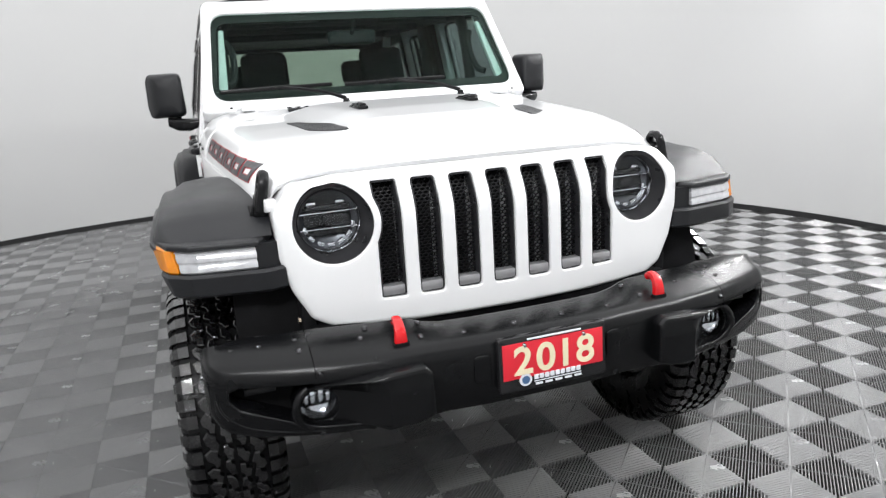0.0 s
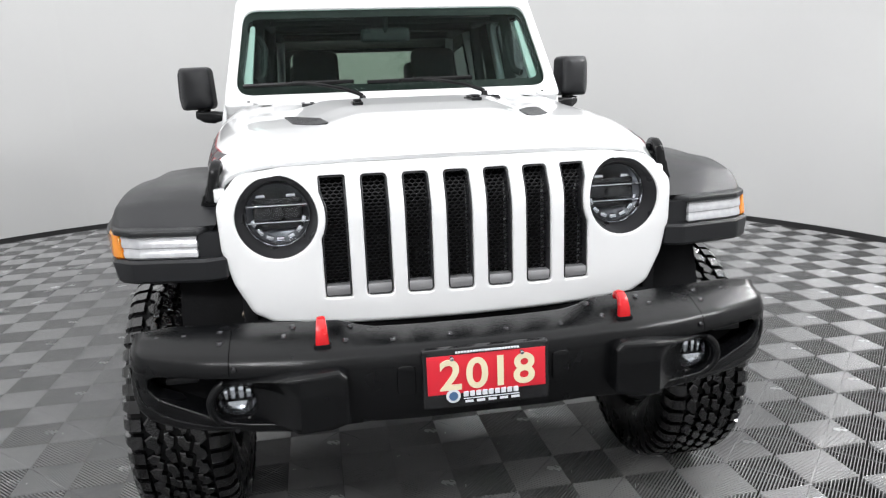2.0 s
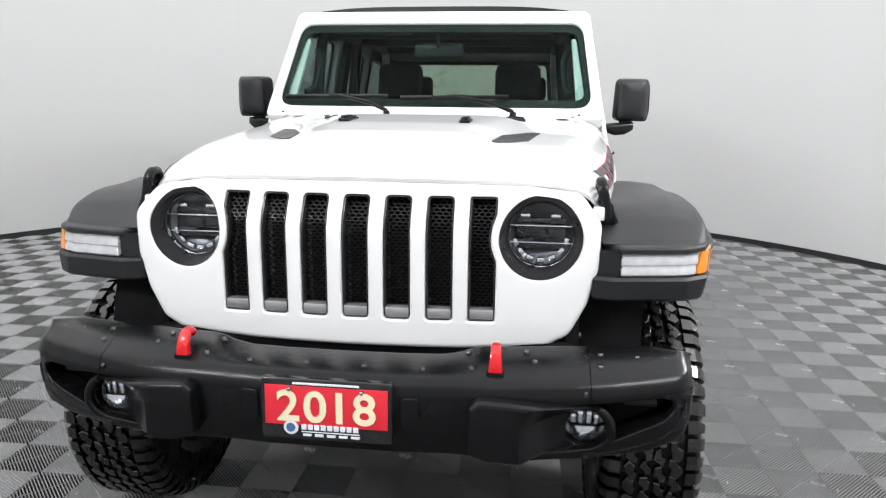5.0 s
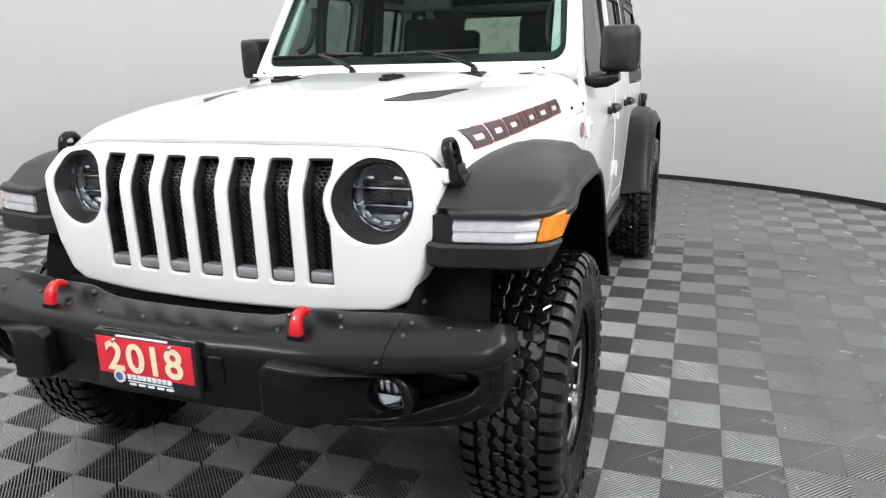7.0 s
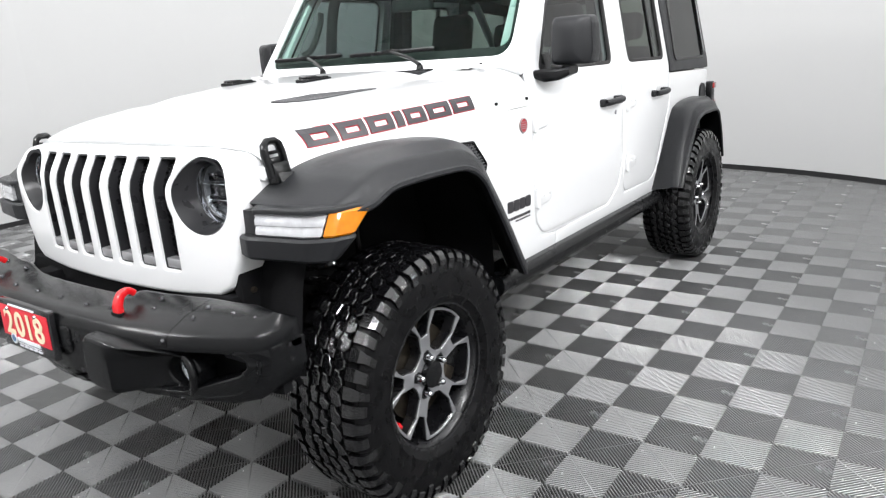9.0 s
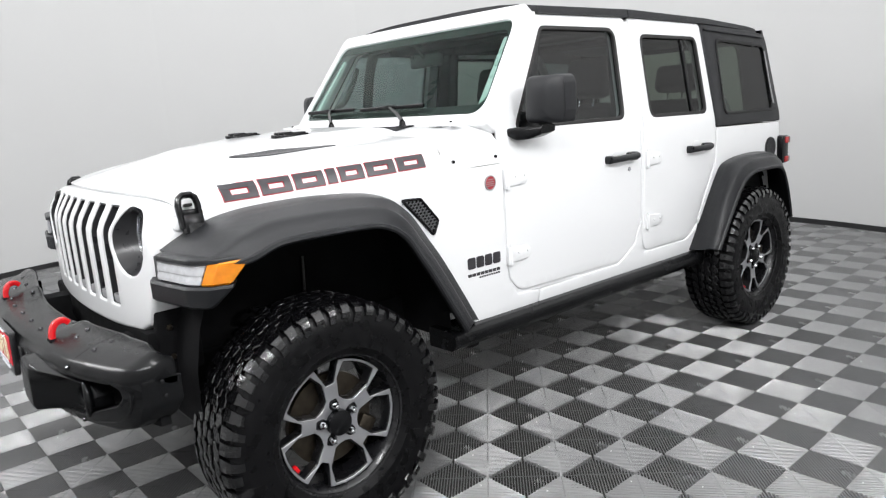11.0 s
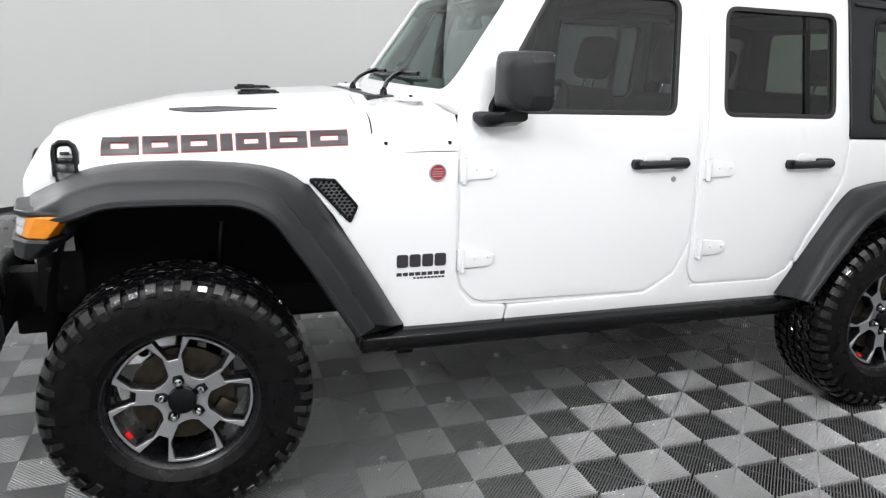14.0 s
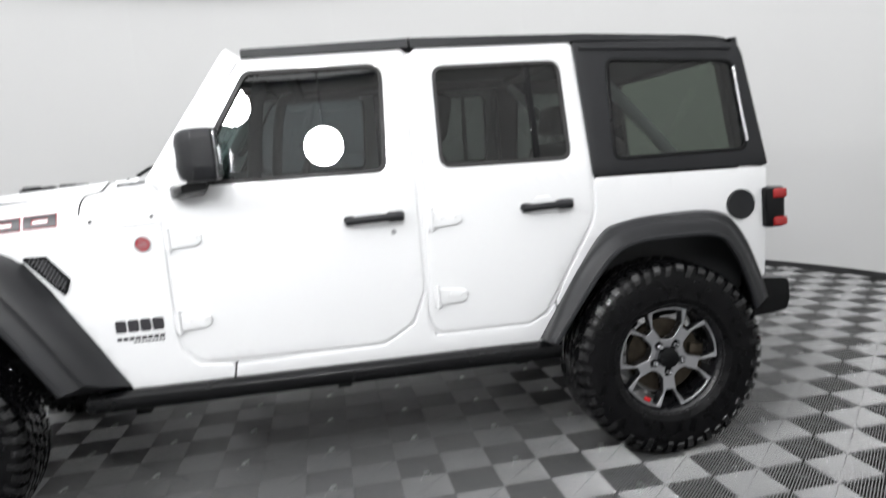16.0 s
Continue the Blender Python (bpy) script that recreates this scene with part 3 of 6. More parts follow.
# bonnet latches
for s in (-1, 1):
    latch_m = Matrix.Translation((s * 0.682, -0.305, 1.165)) @ Matrix.Rotation(radians(-s * 12), 4, "Y")
    bm = bmesh.new()
    tube(bm, [(0, -0.030, -0.04), (0, -0.033, 0.03), (0, -0.028, 0.050), (0, -0.014, 0.060), (0, 0.014, 0.060), (0, 0.028, 0.050), (0, 0.033, 0.03), (0, 0.034, -0.04)], 0.011, 10)
    box(bm, (-0.014, -0.03, -0.06), (0.016, 0.034, 0.0), 0.006)
    box(bm, (-0.012, -0.026, -0.004), (0.004, 0.026, 0.016), 0.003)
    box(bm, (-0.010, -0.014, 0.024), (0.006, 0.014, 0.034), 0.003)
    skin(bm, [[Vector((s * x, y, z)) for x, z in ((-0.01, -0.062), (w, -0.062), (w * 0.8, -0.062 + h), (-0.01, -0.062 + h))] for y, w, h in ((-0.02, 0.020, 0.034), (0.045, 0.032, 0.026), (0.085, 0.036, 0.006))])
    bm.transform(latch_m @ Matrix.Diagonal((1.4, 0.95, 1.05, 1)))
    part("bonnet_latch", bm, SATIN, car, "black rubber bonnet latch")

# side panels
for s in (-1, 1):
    surf = side_surf(s)
    fender = [(-0.36, 1.158), (0.664, 1.194), (0.978, 1.1965), (0.979, 0.76), (0.992, 0.68), (1.05, 0.612), (1.19, 0.600), (1.178, 0.533), (0.79, 0.535), (0.688, 0.72), (0.532, 0.98), (0.45, 1.09), (0.33, 1.13), (-0.36, 1.12)]
    fender = part("front_wing", panel(rounded(fender, 0.012, 2), surf, 0.03, 0.004), WHITE, car, "white front wing panel")
    for y in (0.715, 0.945):
        bm = bmesh.new()
        x = body_x(y, 1.225)
        lathe(bm, [(s * (x + 0.003), 0.0), (s * (x + 0.003), 0.006), (s * (x - 0.004), 0.007)], 12, "X", (0, y, 1.229))
        part("bolt", bm, SATIN, car, "black wing bolt")
    # front door
    front = [(0.986, 1.200), (0.987, 0.77), (1.0, 0.69), (1.06, 0.622), (1.80, 0.606), (1.93, 0.68), (1.992, 0.82), (1.990, 1.30), (2.000, 1.816), (1.312, 1.816), (1.112, 1.548), (1.002, 1.365)]
    window = [(1.082, 1.333), (1.878, 1.322), (1.905, 1.765), (1.352, 1.767)]
    window_r = rounded(window, [0.02, 0.05, 0.06, 0.05], 4)
    bm = panel(rounded(front, [0.02, 0.0, 0.05, 0.12, 0.1, 0.1, 0.1, 0.0, 0.02, 0.02, 0.1, 0.02], 4), surf, 0.045, 0.005, [window_r], 0.05)
    door = part("front_door", bm, WHITE, car, "white front door")
    bm = panel(inset(window_r, -0.004), side_surf(s, 0.001), 0.02, 0.002, [inset(window_r, 0.014)], 0.08)
    part("window_seal", bm, SEAL_AND_GAP, door, "black window seal")
    bm = panel(inset(window_r, 0.008), side_surf(s, -0.012), 0.004, 0.0, step=3.0, steps=1)
    part("window_pane", bm, FRONT_GLASS, door, "lightly tinted glass")
    # rear door
    rear = [(2.040, 1.816), (2.036, 1.30), (2.004, 0.70), (2.03, 0.622), (2.44, 0.617), (2.52, 0.66), (2.60, 0.80), (2.735, 1.02), (2.752, 1.08), (2.752, 1.24), (2.725, 1.800)]
    window = [(2.106, 1.317), (2.672, 1.306), (2.664, 1.728), (2.114, 1.738)]
    window_r = rounded(window, 0.05, 4)
    bm = panel(rounded(rear, [0.02, 0, 0.0, 0.06, 0.06, 0.1, 0.2, 0.05, 0.1, 0.0, 0.02], 4), surf, 0.045, 0.005, [window_r], 0.05)
    door2 = part("rear_door", bm, WHITE, car, "white rear door")
    bm = panel(inset(window_r, -0.004), side_surf(s, 0.001), 0.02, 0.002, [inset(window_r, 0.014)], 0.08)
    part("window_seal", bm, SEAL_AND_GAP, door2, "black window seal")
    bm = panel(inset(window_r, 0.008), side_surf(s, -0.012), 0.004, 0.0, step=3.0, steps=1)
    part("window_pane", bm, TINTED_GLASS, door2, "dark tinted glass")
    bm = panel([(2.514, 1.312), (2.540, 1.312), (2.534, 1.728), (2.508, 1.728)], side_surf(s, -0.004), 0.02, 0.002, step=0.2)
    part("window_bar", bm, SATIN, door2, "black window divider")
    # painted openings behind the door gaps
    for shape, host in ((front, door), (rear, door2)):
        edge = rounded(shape, 0.05, 3)
        part("door_jamb", panel(inset(edge, -0.016), side_surf(s, -0.009), 0.012, 0.001, [inset(edge, 0.022)], 0.08, 1), WHITE, car, "white door opening edge")
    # sill and rear quarter
    sill = [(1.197, 0.598), (1.805, 0.596), (1.938, 0.672), (1.999, 0.815), (1.999, 0.70), (2.022, 0.614), (2.44, 0.608), (2.53, 0.65), (2.56, 0.70), (2.56, 0.525), (1.185, 0.531)]
    part("sill", panel(rounded(sill, 0.004, 1), surf, 0.06, 0.004), WHITE, car, "white sill")
    quarter = [(2.766, 1.217), (3.575, 1.197), (3.555, 0.70), (3.50, 0.70), (3.38, 0.95), (3.30, 1.0), (2.95, 1.0), (2.77, 0.92), (2.60, 0.69), (2.574, 0.64), (2.566, 0.70), (2.612, 0.795), (2.746, 1.015), (2.764, 1.08)]
    part("rear_quarter", panel(rounded(quarter, 0.015, 2), surf, 0.04, 0.005), WHITE, car, "white rear quarter panel")
    # pillars behind the door gaps
    part("pillar_strip", panel([(2.004, 0.80), (2.030, 0.80), (2.034, 1.80), (2.008, 1.80)], side_surf(s, -0.003), 0.03, 0.003), WHITE, car)
    bm = panel([(1.96, 0.62), (2.08, 0.62), (2.08, 1.80), (1.96, 1.80)], side_surf(s, -0.05), 0.03, 0.003)
    part("door_pillar", bm, CABIN, car)
    # hinges
    for parent, y, zs in ((door, 0.988, (1.128, 0.797)), (door2, 2.035, (1.107, 0.778))):
        for z in zs:
            bm = bmesh.new()
            x = body_x(y, z)
            lift = lambda u, v, d: Vector((s * (body_x(u, v) + 0.010 - d), u, v))
            join(bm, panel(rounded([(y + 0.016, z - 0.034), (y + 0.115, z - 0.030), (y + 0.134, z - 0.016), (y + 0.134, z + 0.014), (y + 0.115, z + 0.026), (y + 0.016, z + 0.036)], 0.006, 2), lift, 0.02, 0.003, step=0.2))
            rod(bm, (s * (x + 0.010), y + 0.010, z - 0.046), (s * (x + 0.010), y + 0.010, z + 0.046), 0.009)
            box(bm, tuple(sorted((s * (x - 0.01), s * (x + 0.012)))[:1]) + (y - 0.006, z - 0.04), (sorted((s * (x - 0.01), s * (x + 0.012)))[1], y + 0.008, z + 0.04), 0.002)
            hinge = part("hinge", bm, WHITE, parent, "white exposed door hinge")
            for by in (0.06, 0.115):
                bm = bmesh.new()
                xx = body_x(y + by, z) + 0.010
                lathe(bm, [(s * (xx + 0.004), 0.0), (s * (xx + 0.004), 0.005), (s * (xx - 0.002), 0.008)], 10, "X", (0, y + by, z + 0.005))
                part("bolt", bm, WHITE, hinge)
    # handles
    for parent, y0, y1, z in ((door, 1.688, 1.932, 1.136), (door2, 2.432, 2.658, 1.119)):
        x = body_x((y0 + y1) / 2, z)
        bm = bmesh.new()
        tube(bm, [(s * (x - 0.002), y0 + 0.012, z), (s * (x + 0.032), y0 + 0.018, z), (s * (x + 0.038), y0 + 0.05, z), (s * (x + 0.038), y1 - 0.05, z + 0.002), (s * (x + 0.034), y1 - 0.018, z + 0.002), (s * (x - 0.002), y1 - 0.012, z + 0.002)], 0.016, 10)
        join(bm, panel(rounded([(y1 - 0.07, z - 0.02), (y1, z - 0.02), (y1, z + 0.022), (y1 - 0.07, z + 0.022)], 0.012, 3), side_surf(s, 0.030), 0.034, 0.006))
        join(bm, panel(rounded([(y0, z - 0.02), (y0 + 0.045, z - 0.02), (y0 + 0.045, z + 0.018), (y0, z + 0.018)], 0.012, 3), side_surf(s, 0.024), 0.028, 0.006))
        part("door_handle", bm, PLASTIC, parent, "black door handle")
        bm = panel(rounded([(y0 + 0.05, z + 0.012), (y1 - 0.08, z + 0.012), (y1 - 0.10, z + 0.042), (y0 + 0.07, z + 0.042)], 0.012, 3), side_surf(s, 0.003), 0.006, 0.003)
        part("handle_dish", bm, WHITE, parent)
    bm = bmesh.new()
    x = body_x(1.90, 1.065)
    lathe(bm, [(s * (x + 0.004), 0.0), (s * (x + 0.004), 0.010), (s * (x - 0.004), 0.012)], 20, "X", (0, 1.885, 1.072))
    part("lock", bm, SATIN_GREY, door, "small grey door lock")

# windscreen frame, glass and cowl
outer = [(-0.788, 1.362), (0.788, 1.362), (0.785, 1.42), (0.728, 1.845), (0.705, 1.868), (-0.705, 1.868), (-0.728, 1.845), (-0.785, 1.42)]
pane = rounded([(-0.738, 1.408), (0.738, 1.408), (0.690, 1.806), (-0.690, 1.806)], 0.07, 5)
screen = part("windscreen_frame", panel(rounded(outer, 0.02, 3), screen_surf, 0.07, 0.012, [pane], 0.05, 3, hole_bev=0.004), WHITE, car, "white windscreen frame")
sheet = [[screen_surf((-1 + 2 * j / 24) * (0.745 - 0.12 * (z - 1.40)), z, 0.012) for j in range(25)] for z in np.linspace(1.400, 1.814, 9)]
bm = skin(bmesh.new(), sheet, closed=False)
bmesh.ops.solidify(bm, geom=bm.faces[:], thickness=0.004)
part("windscreen", bm, SCREEN_GLASS, screen, "pale green windscreen glass")
part("windscreen_border", panel(inset(pane, -0.001), lambda x, z, d: screen_surf(x, z, d + 0.017), 0.004, 0.0005, [rounded([(-0.712, 1.452), (0.712, 1.452), (0.668, 1.770), (-0.668, 1.770)], 0.05, 5)], 0.08, 1), SEAL_AND_GAP, screen, "black printed glass border")
for s in (-1, 1):
    shape = [(s * 0.664, 1.455), (s * 0.706, 1.455), (s * 0.664, 1.745), (s * 0.640, 1.745)]
    part("inner_pillar", panel(rounded(shape, 0.012, 3), lambda x, z, d: screen_surf(x, z, d + 0.026), 0.02, 0.004, step=0.1), WHITE, screen, "white inner face of the screen pillar")


def cowl_z(x, y):
    t = min(1.0, abs(x) / body_x(y, 1.25))
    crest = between(y, [(0.67, 1.352), (0.75, 1.360), (0.90, 1.372), (1.0, 1.386)])
    plain = 1.199 + (crest - 1.199) * max(0.0, 1 - t ** 9) ** 0.5
    k = min(1.0, max(0.0, (y - 0.675) / 0.14))
    k = k * k * (3 - 2 * k)
    return (hood_z(math.copysign(t, x) * hood_edge(HOOD1), HOOD1) - 0.003) * (1 - k) + plain * k


bm = bmesh.new()
rows = []
for y in (0.675, 0.679, 0.72, 0.78, 0.84, 0.90, 0.94, 0.978):
    row = []
    for j in range(ACROSS + 1):
        u = -1 + 2 * j / ACROSS
        t = math.copysign(1 - (1 - abs(u)) ** 2.2, u)
        x = t * body_x(y, 1.25)
        row.append(Vector((x, y, cowl_z(x, y) - (0.004 if y == 0.675 else 0.0))))
    rows.append(row)
ledge = [p + Vector((-math.copysign(0.006, p.x), -0.03, -0.010)) for p in rows[0]]
skin(bm, [ledge, [p + Vector((0, 0.0, -0.009)) for p in rows[0]]] + rows, closed=False)
cowl = part("cowl", bm, WHITE, car, "white scuttle panel below the windscreen", smooth=60)
bm = bmesh.new()
box(bm, (-0.44, 0.726, 1.345), (0.44, 0.778, 1.366), 0.005)
for k in range(24):
    x = -0.43 + 0.86 * k / 23
    box(bm, (x - 0.012, 0.726, 1.367), (x + 0.004, 0.776, 1.371), 0.0015)
part("cowl_vent", bm, PLASTIC, car, "black slatted scuttle vent")
for s in (-1, 1):
    bm = bmesh.new()
    for x0 in (0.60, 0.68):
        box(bm, (s * x0 - 0.03, 0.80, 1.364), (s * x0 + 0.03, 0.88, 1.378), 0.004)
    rod(bm, (s * 0.57, 0.882, 1.376), (s * 0.71, 0.882, 1.376), 0.010)
    part("screen_hinge", bm, WHITE, screen, "white windscreen hinge")
    rod_bm = bmesh.new()
    lathe(rod_bm, [(1.384, 0.0), (1.384, 0.006), (1.374, 0.007)], 10, "Z", (s * 0.67, 0.84, 0))
    part("bolt", rod_bm, SATIN, screen)

# wipers
for px, py, tip, span in ((-0.174, 0.785, -0.43, (-0.70, -0.20)), (0.384, 0.805, 0.12, (-0.14, 0.36))):
    bm = bmesh.new()
    rod(bm, (px, py, 1.360), (px, py, 1.392), 0.018, 0.013)
    tip_z = 1.452
    tip_y = screen_y(tip, tip_z) - 0.022
    a, b = Vector((px, py, 1.392)), Vector((tip, tip_y, tip_z))
    tube(bm, [a, a.lerp(b, 0.3) + Vector((0, -0.005, 0.012)), a.lerp(b, 0.7) + Vector((0, -0.008, 0.008)), b], 0.009, 8)
    box(bm, (px - 0.03, py - 0.03, 1.352), (px + 0.05, py + 0.035, 1.372), 0.008)
    arm = part("wiper", bm, SATIN, car, "black windscreen wiper")
    bm = bmesh.new()
    tube(bm, [(x, screen_y(x, 1.452) - 0.012 - 0.006 * math.sin(math.pi * (x - span[0]) / (span[1] - span[0])), 1.448 + 0.006 * (x - span[0]) / 0.5) for x in np.linspace(span[0], span[1], 12)], 0.007, 8, 1.4)
    box(bm, (tip - 0.05, tip_y - 0.006, tip_z - 0.008), (tip + 0.05, tip_y + 0.010, tip_z + 0.012), 0.004)
    part("blade", bm, SATIN, arm, "black rubber wiper blade")

# hardtop
def roof_edge(y):
    return between(y, [(1.30, 1.868), (2.05, 1.873), (2.8, 1.848), (3.3, 1.816), (3.45, 1.800), (3.53, 1.772)])


def roof_foot(y):
    return between(y, [(1.3, 1.824), (2.05, 1.824), (2.8, 1.806), (3.2, 1.786), (3.53, 1.738)])


def roof_piece(y0, y1, n=14, tail=False):
    bm = bmesh.new()
    rings = []
    for k in range(n + 1):
        y = y0 + (y1 - y0) * k / n
        e = roof_edge(y)
        w = 0.722 - 0.02 * max(0.0, y - 2.8) - 0.5 * max(0.0, y - 3.44)
        crown = 0.040
        top = [(x * w, e - 0.012 + crown * (1 - x ** 4) * (1 if not tail else max(0.3, min(1, (3.62 - y) / 0.35))) if abs(x) < 1 else e - 0.012) for x in np.linspace(-1, 1, 13)]
        low = [(w + 0.004, e - 0.03), (w + 0.006, min(roof_foot(y), e - 0.034)), (w - 0.05, min(roof_foot(y), e - 0.034) - 0.012)]
        prof = [(-p[0], p[1]) for p in low[::-1]] + top + low
        rings.append([Vector((p[0], y, p[1])) for p in prof])
    return skin(bm, rings)


hardtop = part("hardtop", roof_piece(2.032, 3.508, 30, True), PLASTIC, car, "black hardtop with side windows")
part("roof_panel", roof_piece(1.345, 2.024), PLASTIC, hardtop, "black removable front roof panel")
for s in (-1, 1):
    side = [(2.734, 1.806), (2.762, 1.225), (3.582, 1.205), (3.572, 1.26), (3.522, 1.70), (3.505, 1.755), (3.2, 1.782)]
    window = rounded([(2.872, 1.295), (3.480, 1.288), (3.458, 1.676), (2.884, 1.714)], 0.035, 4)
    part("side_wall", panel(rounded(side, [0.01, 0.01, 0.01, 0.02, 0.05, 0.03, 0.0], 3), side_surf(s, 0.002), 0.03, 0.006, [window], 0.06), PLASTIC, hardtop)
    frame_shape = inset(window, -0.012)
    part("window_rim", panel(frame_shape, side_surf(s, 0.007), 0.014, 0.003, [inset(window, 0.004)], 0.1), SATIN, hardtop)
    part("window_pane", panel(inset(window, -0.002), side_surf(s, -0.004), 0.004, 0.0, step=3.0, steps=1), TINTED_GLASS, hardtop, "dark tinted glass")
    part("gutter", panel(rounded([(2.76, 1.782), (3.47, 1.742), (3.47, 1.729), (2.76, 1.769)], 0.004, 1), side_surf(s, 0.012), 0.016, 0.003), PLASTIC, hardtop)
    bm = bmesh.new()
    tube(bm, lines([(s * (body_x(3.42, 1.64) + 0.006), 3.466, 1.650), (s * (body_x(3.45, 1.45) + 0.007), 3.478, 1.45), (s * (body_x(3.48, 1.3) + 0.007), 3.487, 1.320)], 4), 0.006, 6)
    part("window_trim", bm, SATIN_GREY, hardtop, "bright strip at the window edge")
back = [(-0.80, 1.20), (0.80, 1.20), (0.725, 1.78), (-0.725, 1.78)]
back_window = rounded([(-0.60, 1.24), (0.60, 1.24), (0.56, 1.70), (-0.56, 1.70)], 0.05, 4)
rear_surf = lambda x, z, d: Vector((x, 3.575 - (z - 1.2) * 0.12 - d, z))
part("rear_wall", panel(back, rear_surf, 0.03, 0.006, [back_window], 0.1), PLASTIC, hardtop)
part("rear_pane", panel(inset(back_window, -0.002), lambda x, z, d: rear_surf(x, z, d + 0.01), 0.004, 0.0, step=3.0, steps=1), REAR_GLASS, hardtop, "pale tinted rear glass")
bm = bmesh.new()
box(bm, (-0.80, 3.50, 0.62), (0.80, 3.555, 1.19), 0.01)
part("tailgate", bm, WHITE, car, "white tailgate")

# mirrors
for s in (-1, 1):
    bm = bmesh.new()
    rings = []
    for k, (y, grow, dz) in enumerate(((1.0880, 0.40, 1.0), (1.0884, 0.64, 1.0), (1.0900, 0.78, 1.0), (1.0940, 0.86, 1.0), (1.102, 0.925, 0.95), (1.116, 0.962, 0.8), (1.145, 0.985, 0.4), (1.20, 1.0, 0.0), (1.258, 0.995, 0.0), (1.270, 0.97, 0.0), (1.272, 0.95, 0.0))):
        shape = rounded([(0.852, 1.348), (1.008, 1.346), (1.018, 1.40), (1.016, 1.51), (1.004, 1.545), (0.862, 1.547)], [0.028, 0.022, 0.02, 0.02, 0.022, 0.028], 4)
        rings.append([Vector((s * (0.935 + (x - 0.935) * grow), 1.083 + (y - 1.088) * 0.86 + dz * 9.0 * max(0.0, (x - 0.925) * grow) ** 2, 1.447 + (z - 1.447) * grow)) for x, z in shape])
    skin(bm, rings)
    mirror = part("door_mirror", bm, PLASTIC, car, "black square door mirror")
    bm = bmesh.new()
    box(bm, *[tuple(v) for v in (Vector((min(s * 0.87, s * 1.0), 1.2415, 1.362)), Vector((max(s * 0.87, s * 1.0), 1.2445, 1.534)))], 0.001)
    part("mirror_glass", bm, CHROME, mirror, "mirror glass")
    bm = bmesh.new()
    arm = lambda x, y, z: Vector((s * x, y, z))
    skin(bm, [[arm(x, y + dy, z + dz) for dy, dz in rounded([(-w, -h), (w, -h * 0.7), (w, h), (-w, h)], 0.015, 3)] for x, y, z, w, h in ((0.806, 1.10, 1.318, 0.07, 0.018), (0.85, 1.10, 1.312, 0.066, 0.028), (0.90, 1.115, 1.314, 0.055, 0.026), (0.94, 1.14, 1.326, 0.045, 0.018))])
    rod(bm, (s * 0.91, 1.16, 1.32), (s * 0.91, 1.16, 1.35), 0.03)
    part("mirror_arm", bm, SATIN, mirror)
    bm = panel(rounded([(1.10, 1.335), (1.20, 1.335), (1.20, 1.40), (1.13, 1.40)], 0.01, 2), side_surf(s, 0.004), 0.006, 0.002)
    part("mirror_foot", bm, SATIN, mirror)


# wheel-arch flares
def flare(name, s, joint, ridge, centre, label):
    bm = bmesh.new()
    j, r = lines(joint, 5), lines(ridge, 5)
    rings = []
    for n, (a, b) in enumerate(zip(j, r)):
        k = min(1.0, n / 6)
        inward = (Vector((0, centre[0], centre[1])) - Vector((0, b.y, b.z))).normalized()
        out = Vector((1, 0, 0))
        edge = lambda o, i: b + out * o + inward * i
        prof = [a + Vector((-0.02, 0, 0)), a, a.lerp(b, 0.3) - inward * 0.019 * k, a.lerp(b, 0.6) - inward * 0.032 * k, edge(-0.050, -0.036 * k), edge(-0.028, -0.033 * k), edge(-0.018, -0.025 * k),
                edge(-0.006, 0.0), edge(0.001, 0.017), edge(0.003, 0.020), edge(0.011, 0.023), edge(0.013, 0.034), edge(0.007, 0.041),
                edge(-0.022, 0.034), a.lerp(b, 0.6) + inward * 0.022, a + inward * 0.03]
        rings.append([Vector((s * p.x, p.y, p.z)) for p in prof])
    skin(bm, rings)
    sides = len(rings[0])
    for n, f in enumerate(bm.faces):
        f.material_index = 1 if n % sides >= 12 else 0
    ob = part(name, bm, PLASTIC, car, label, smooth=45)
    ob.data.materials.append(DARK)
    return ob


FRONT_JOINT = [(0.694, -0.412, 1.068), (0.690, -0.33, 1.108), (0.698, -0.24, 1.148), (0.72, -0.10, 1.170), (0.748, 0.13, 1.174), (0.775, 0.34, 1.150), (0.790, 0.455, 1.080), (0.800, 0.55, 0.945), (0.804, 0.635, 0.815), (0.808, 0.785, 0.556)]
FRONT_RIDGE = [(0.945, -0.370, 1.057), (0.988, -0.274, 1.076), (0.985, -0.17, 1.107), (0.985, -0.056, 1.113), (0.985, 0.101, 1.11), (0.985, 0.235, 1.097), (0.985, 0.328, 1.045), (0.985, 0.402, 0.944), (0.985, 0.47, 0.842), (0.985, 0.609, 0.609)]
REAR_JOINT = [(0.815, 2.480, 0.540), (0.82, 2.598, 0.723), (0.823, 2.765, 0.960), (0.824, 2.87, 1.014), (0.824, 3.076, 1.034), (0.824, 3.310, 1.024), (0.822, 3.414, 0.948), (0.816, 3.505, 0.722), (0.812, 3.54, 0.60)]
REAR_RIDGE = [(0.985, 2.468, 0.565), (0.985, 2.617, 0.774), (0.985, 2.747, 0.923), (0.985, 2.87, 0.976), (0.985, 3.04, 0.983), (0.985, 3.243, 0.967), (0.985, 3.335, 0.871), (0.985, 3.406, 0.71), (0.985, 3.434, 0.619)]
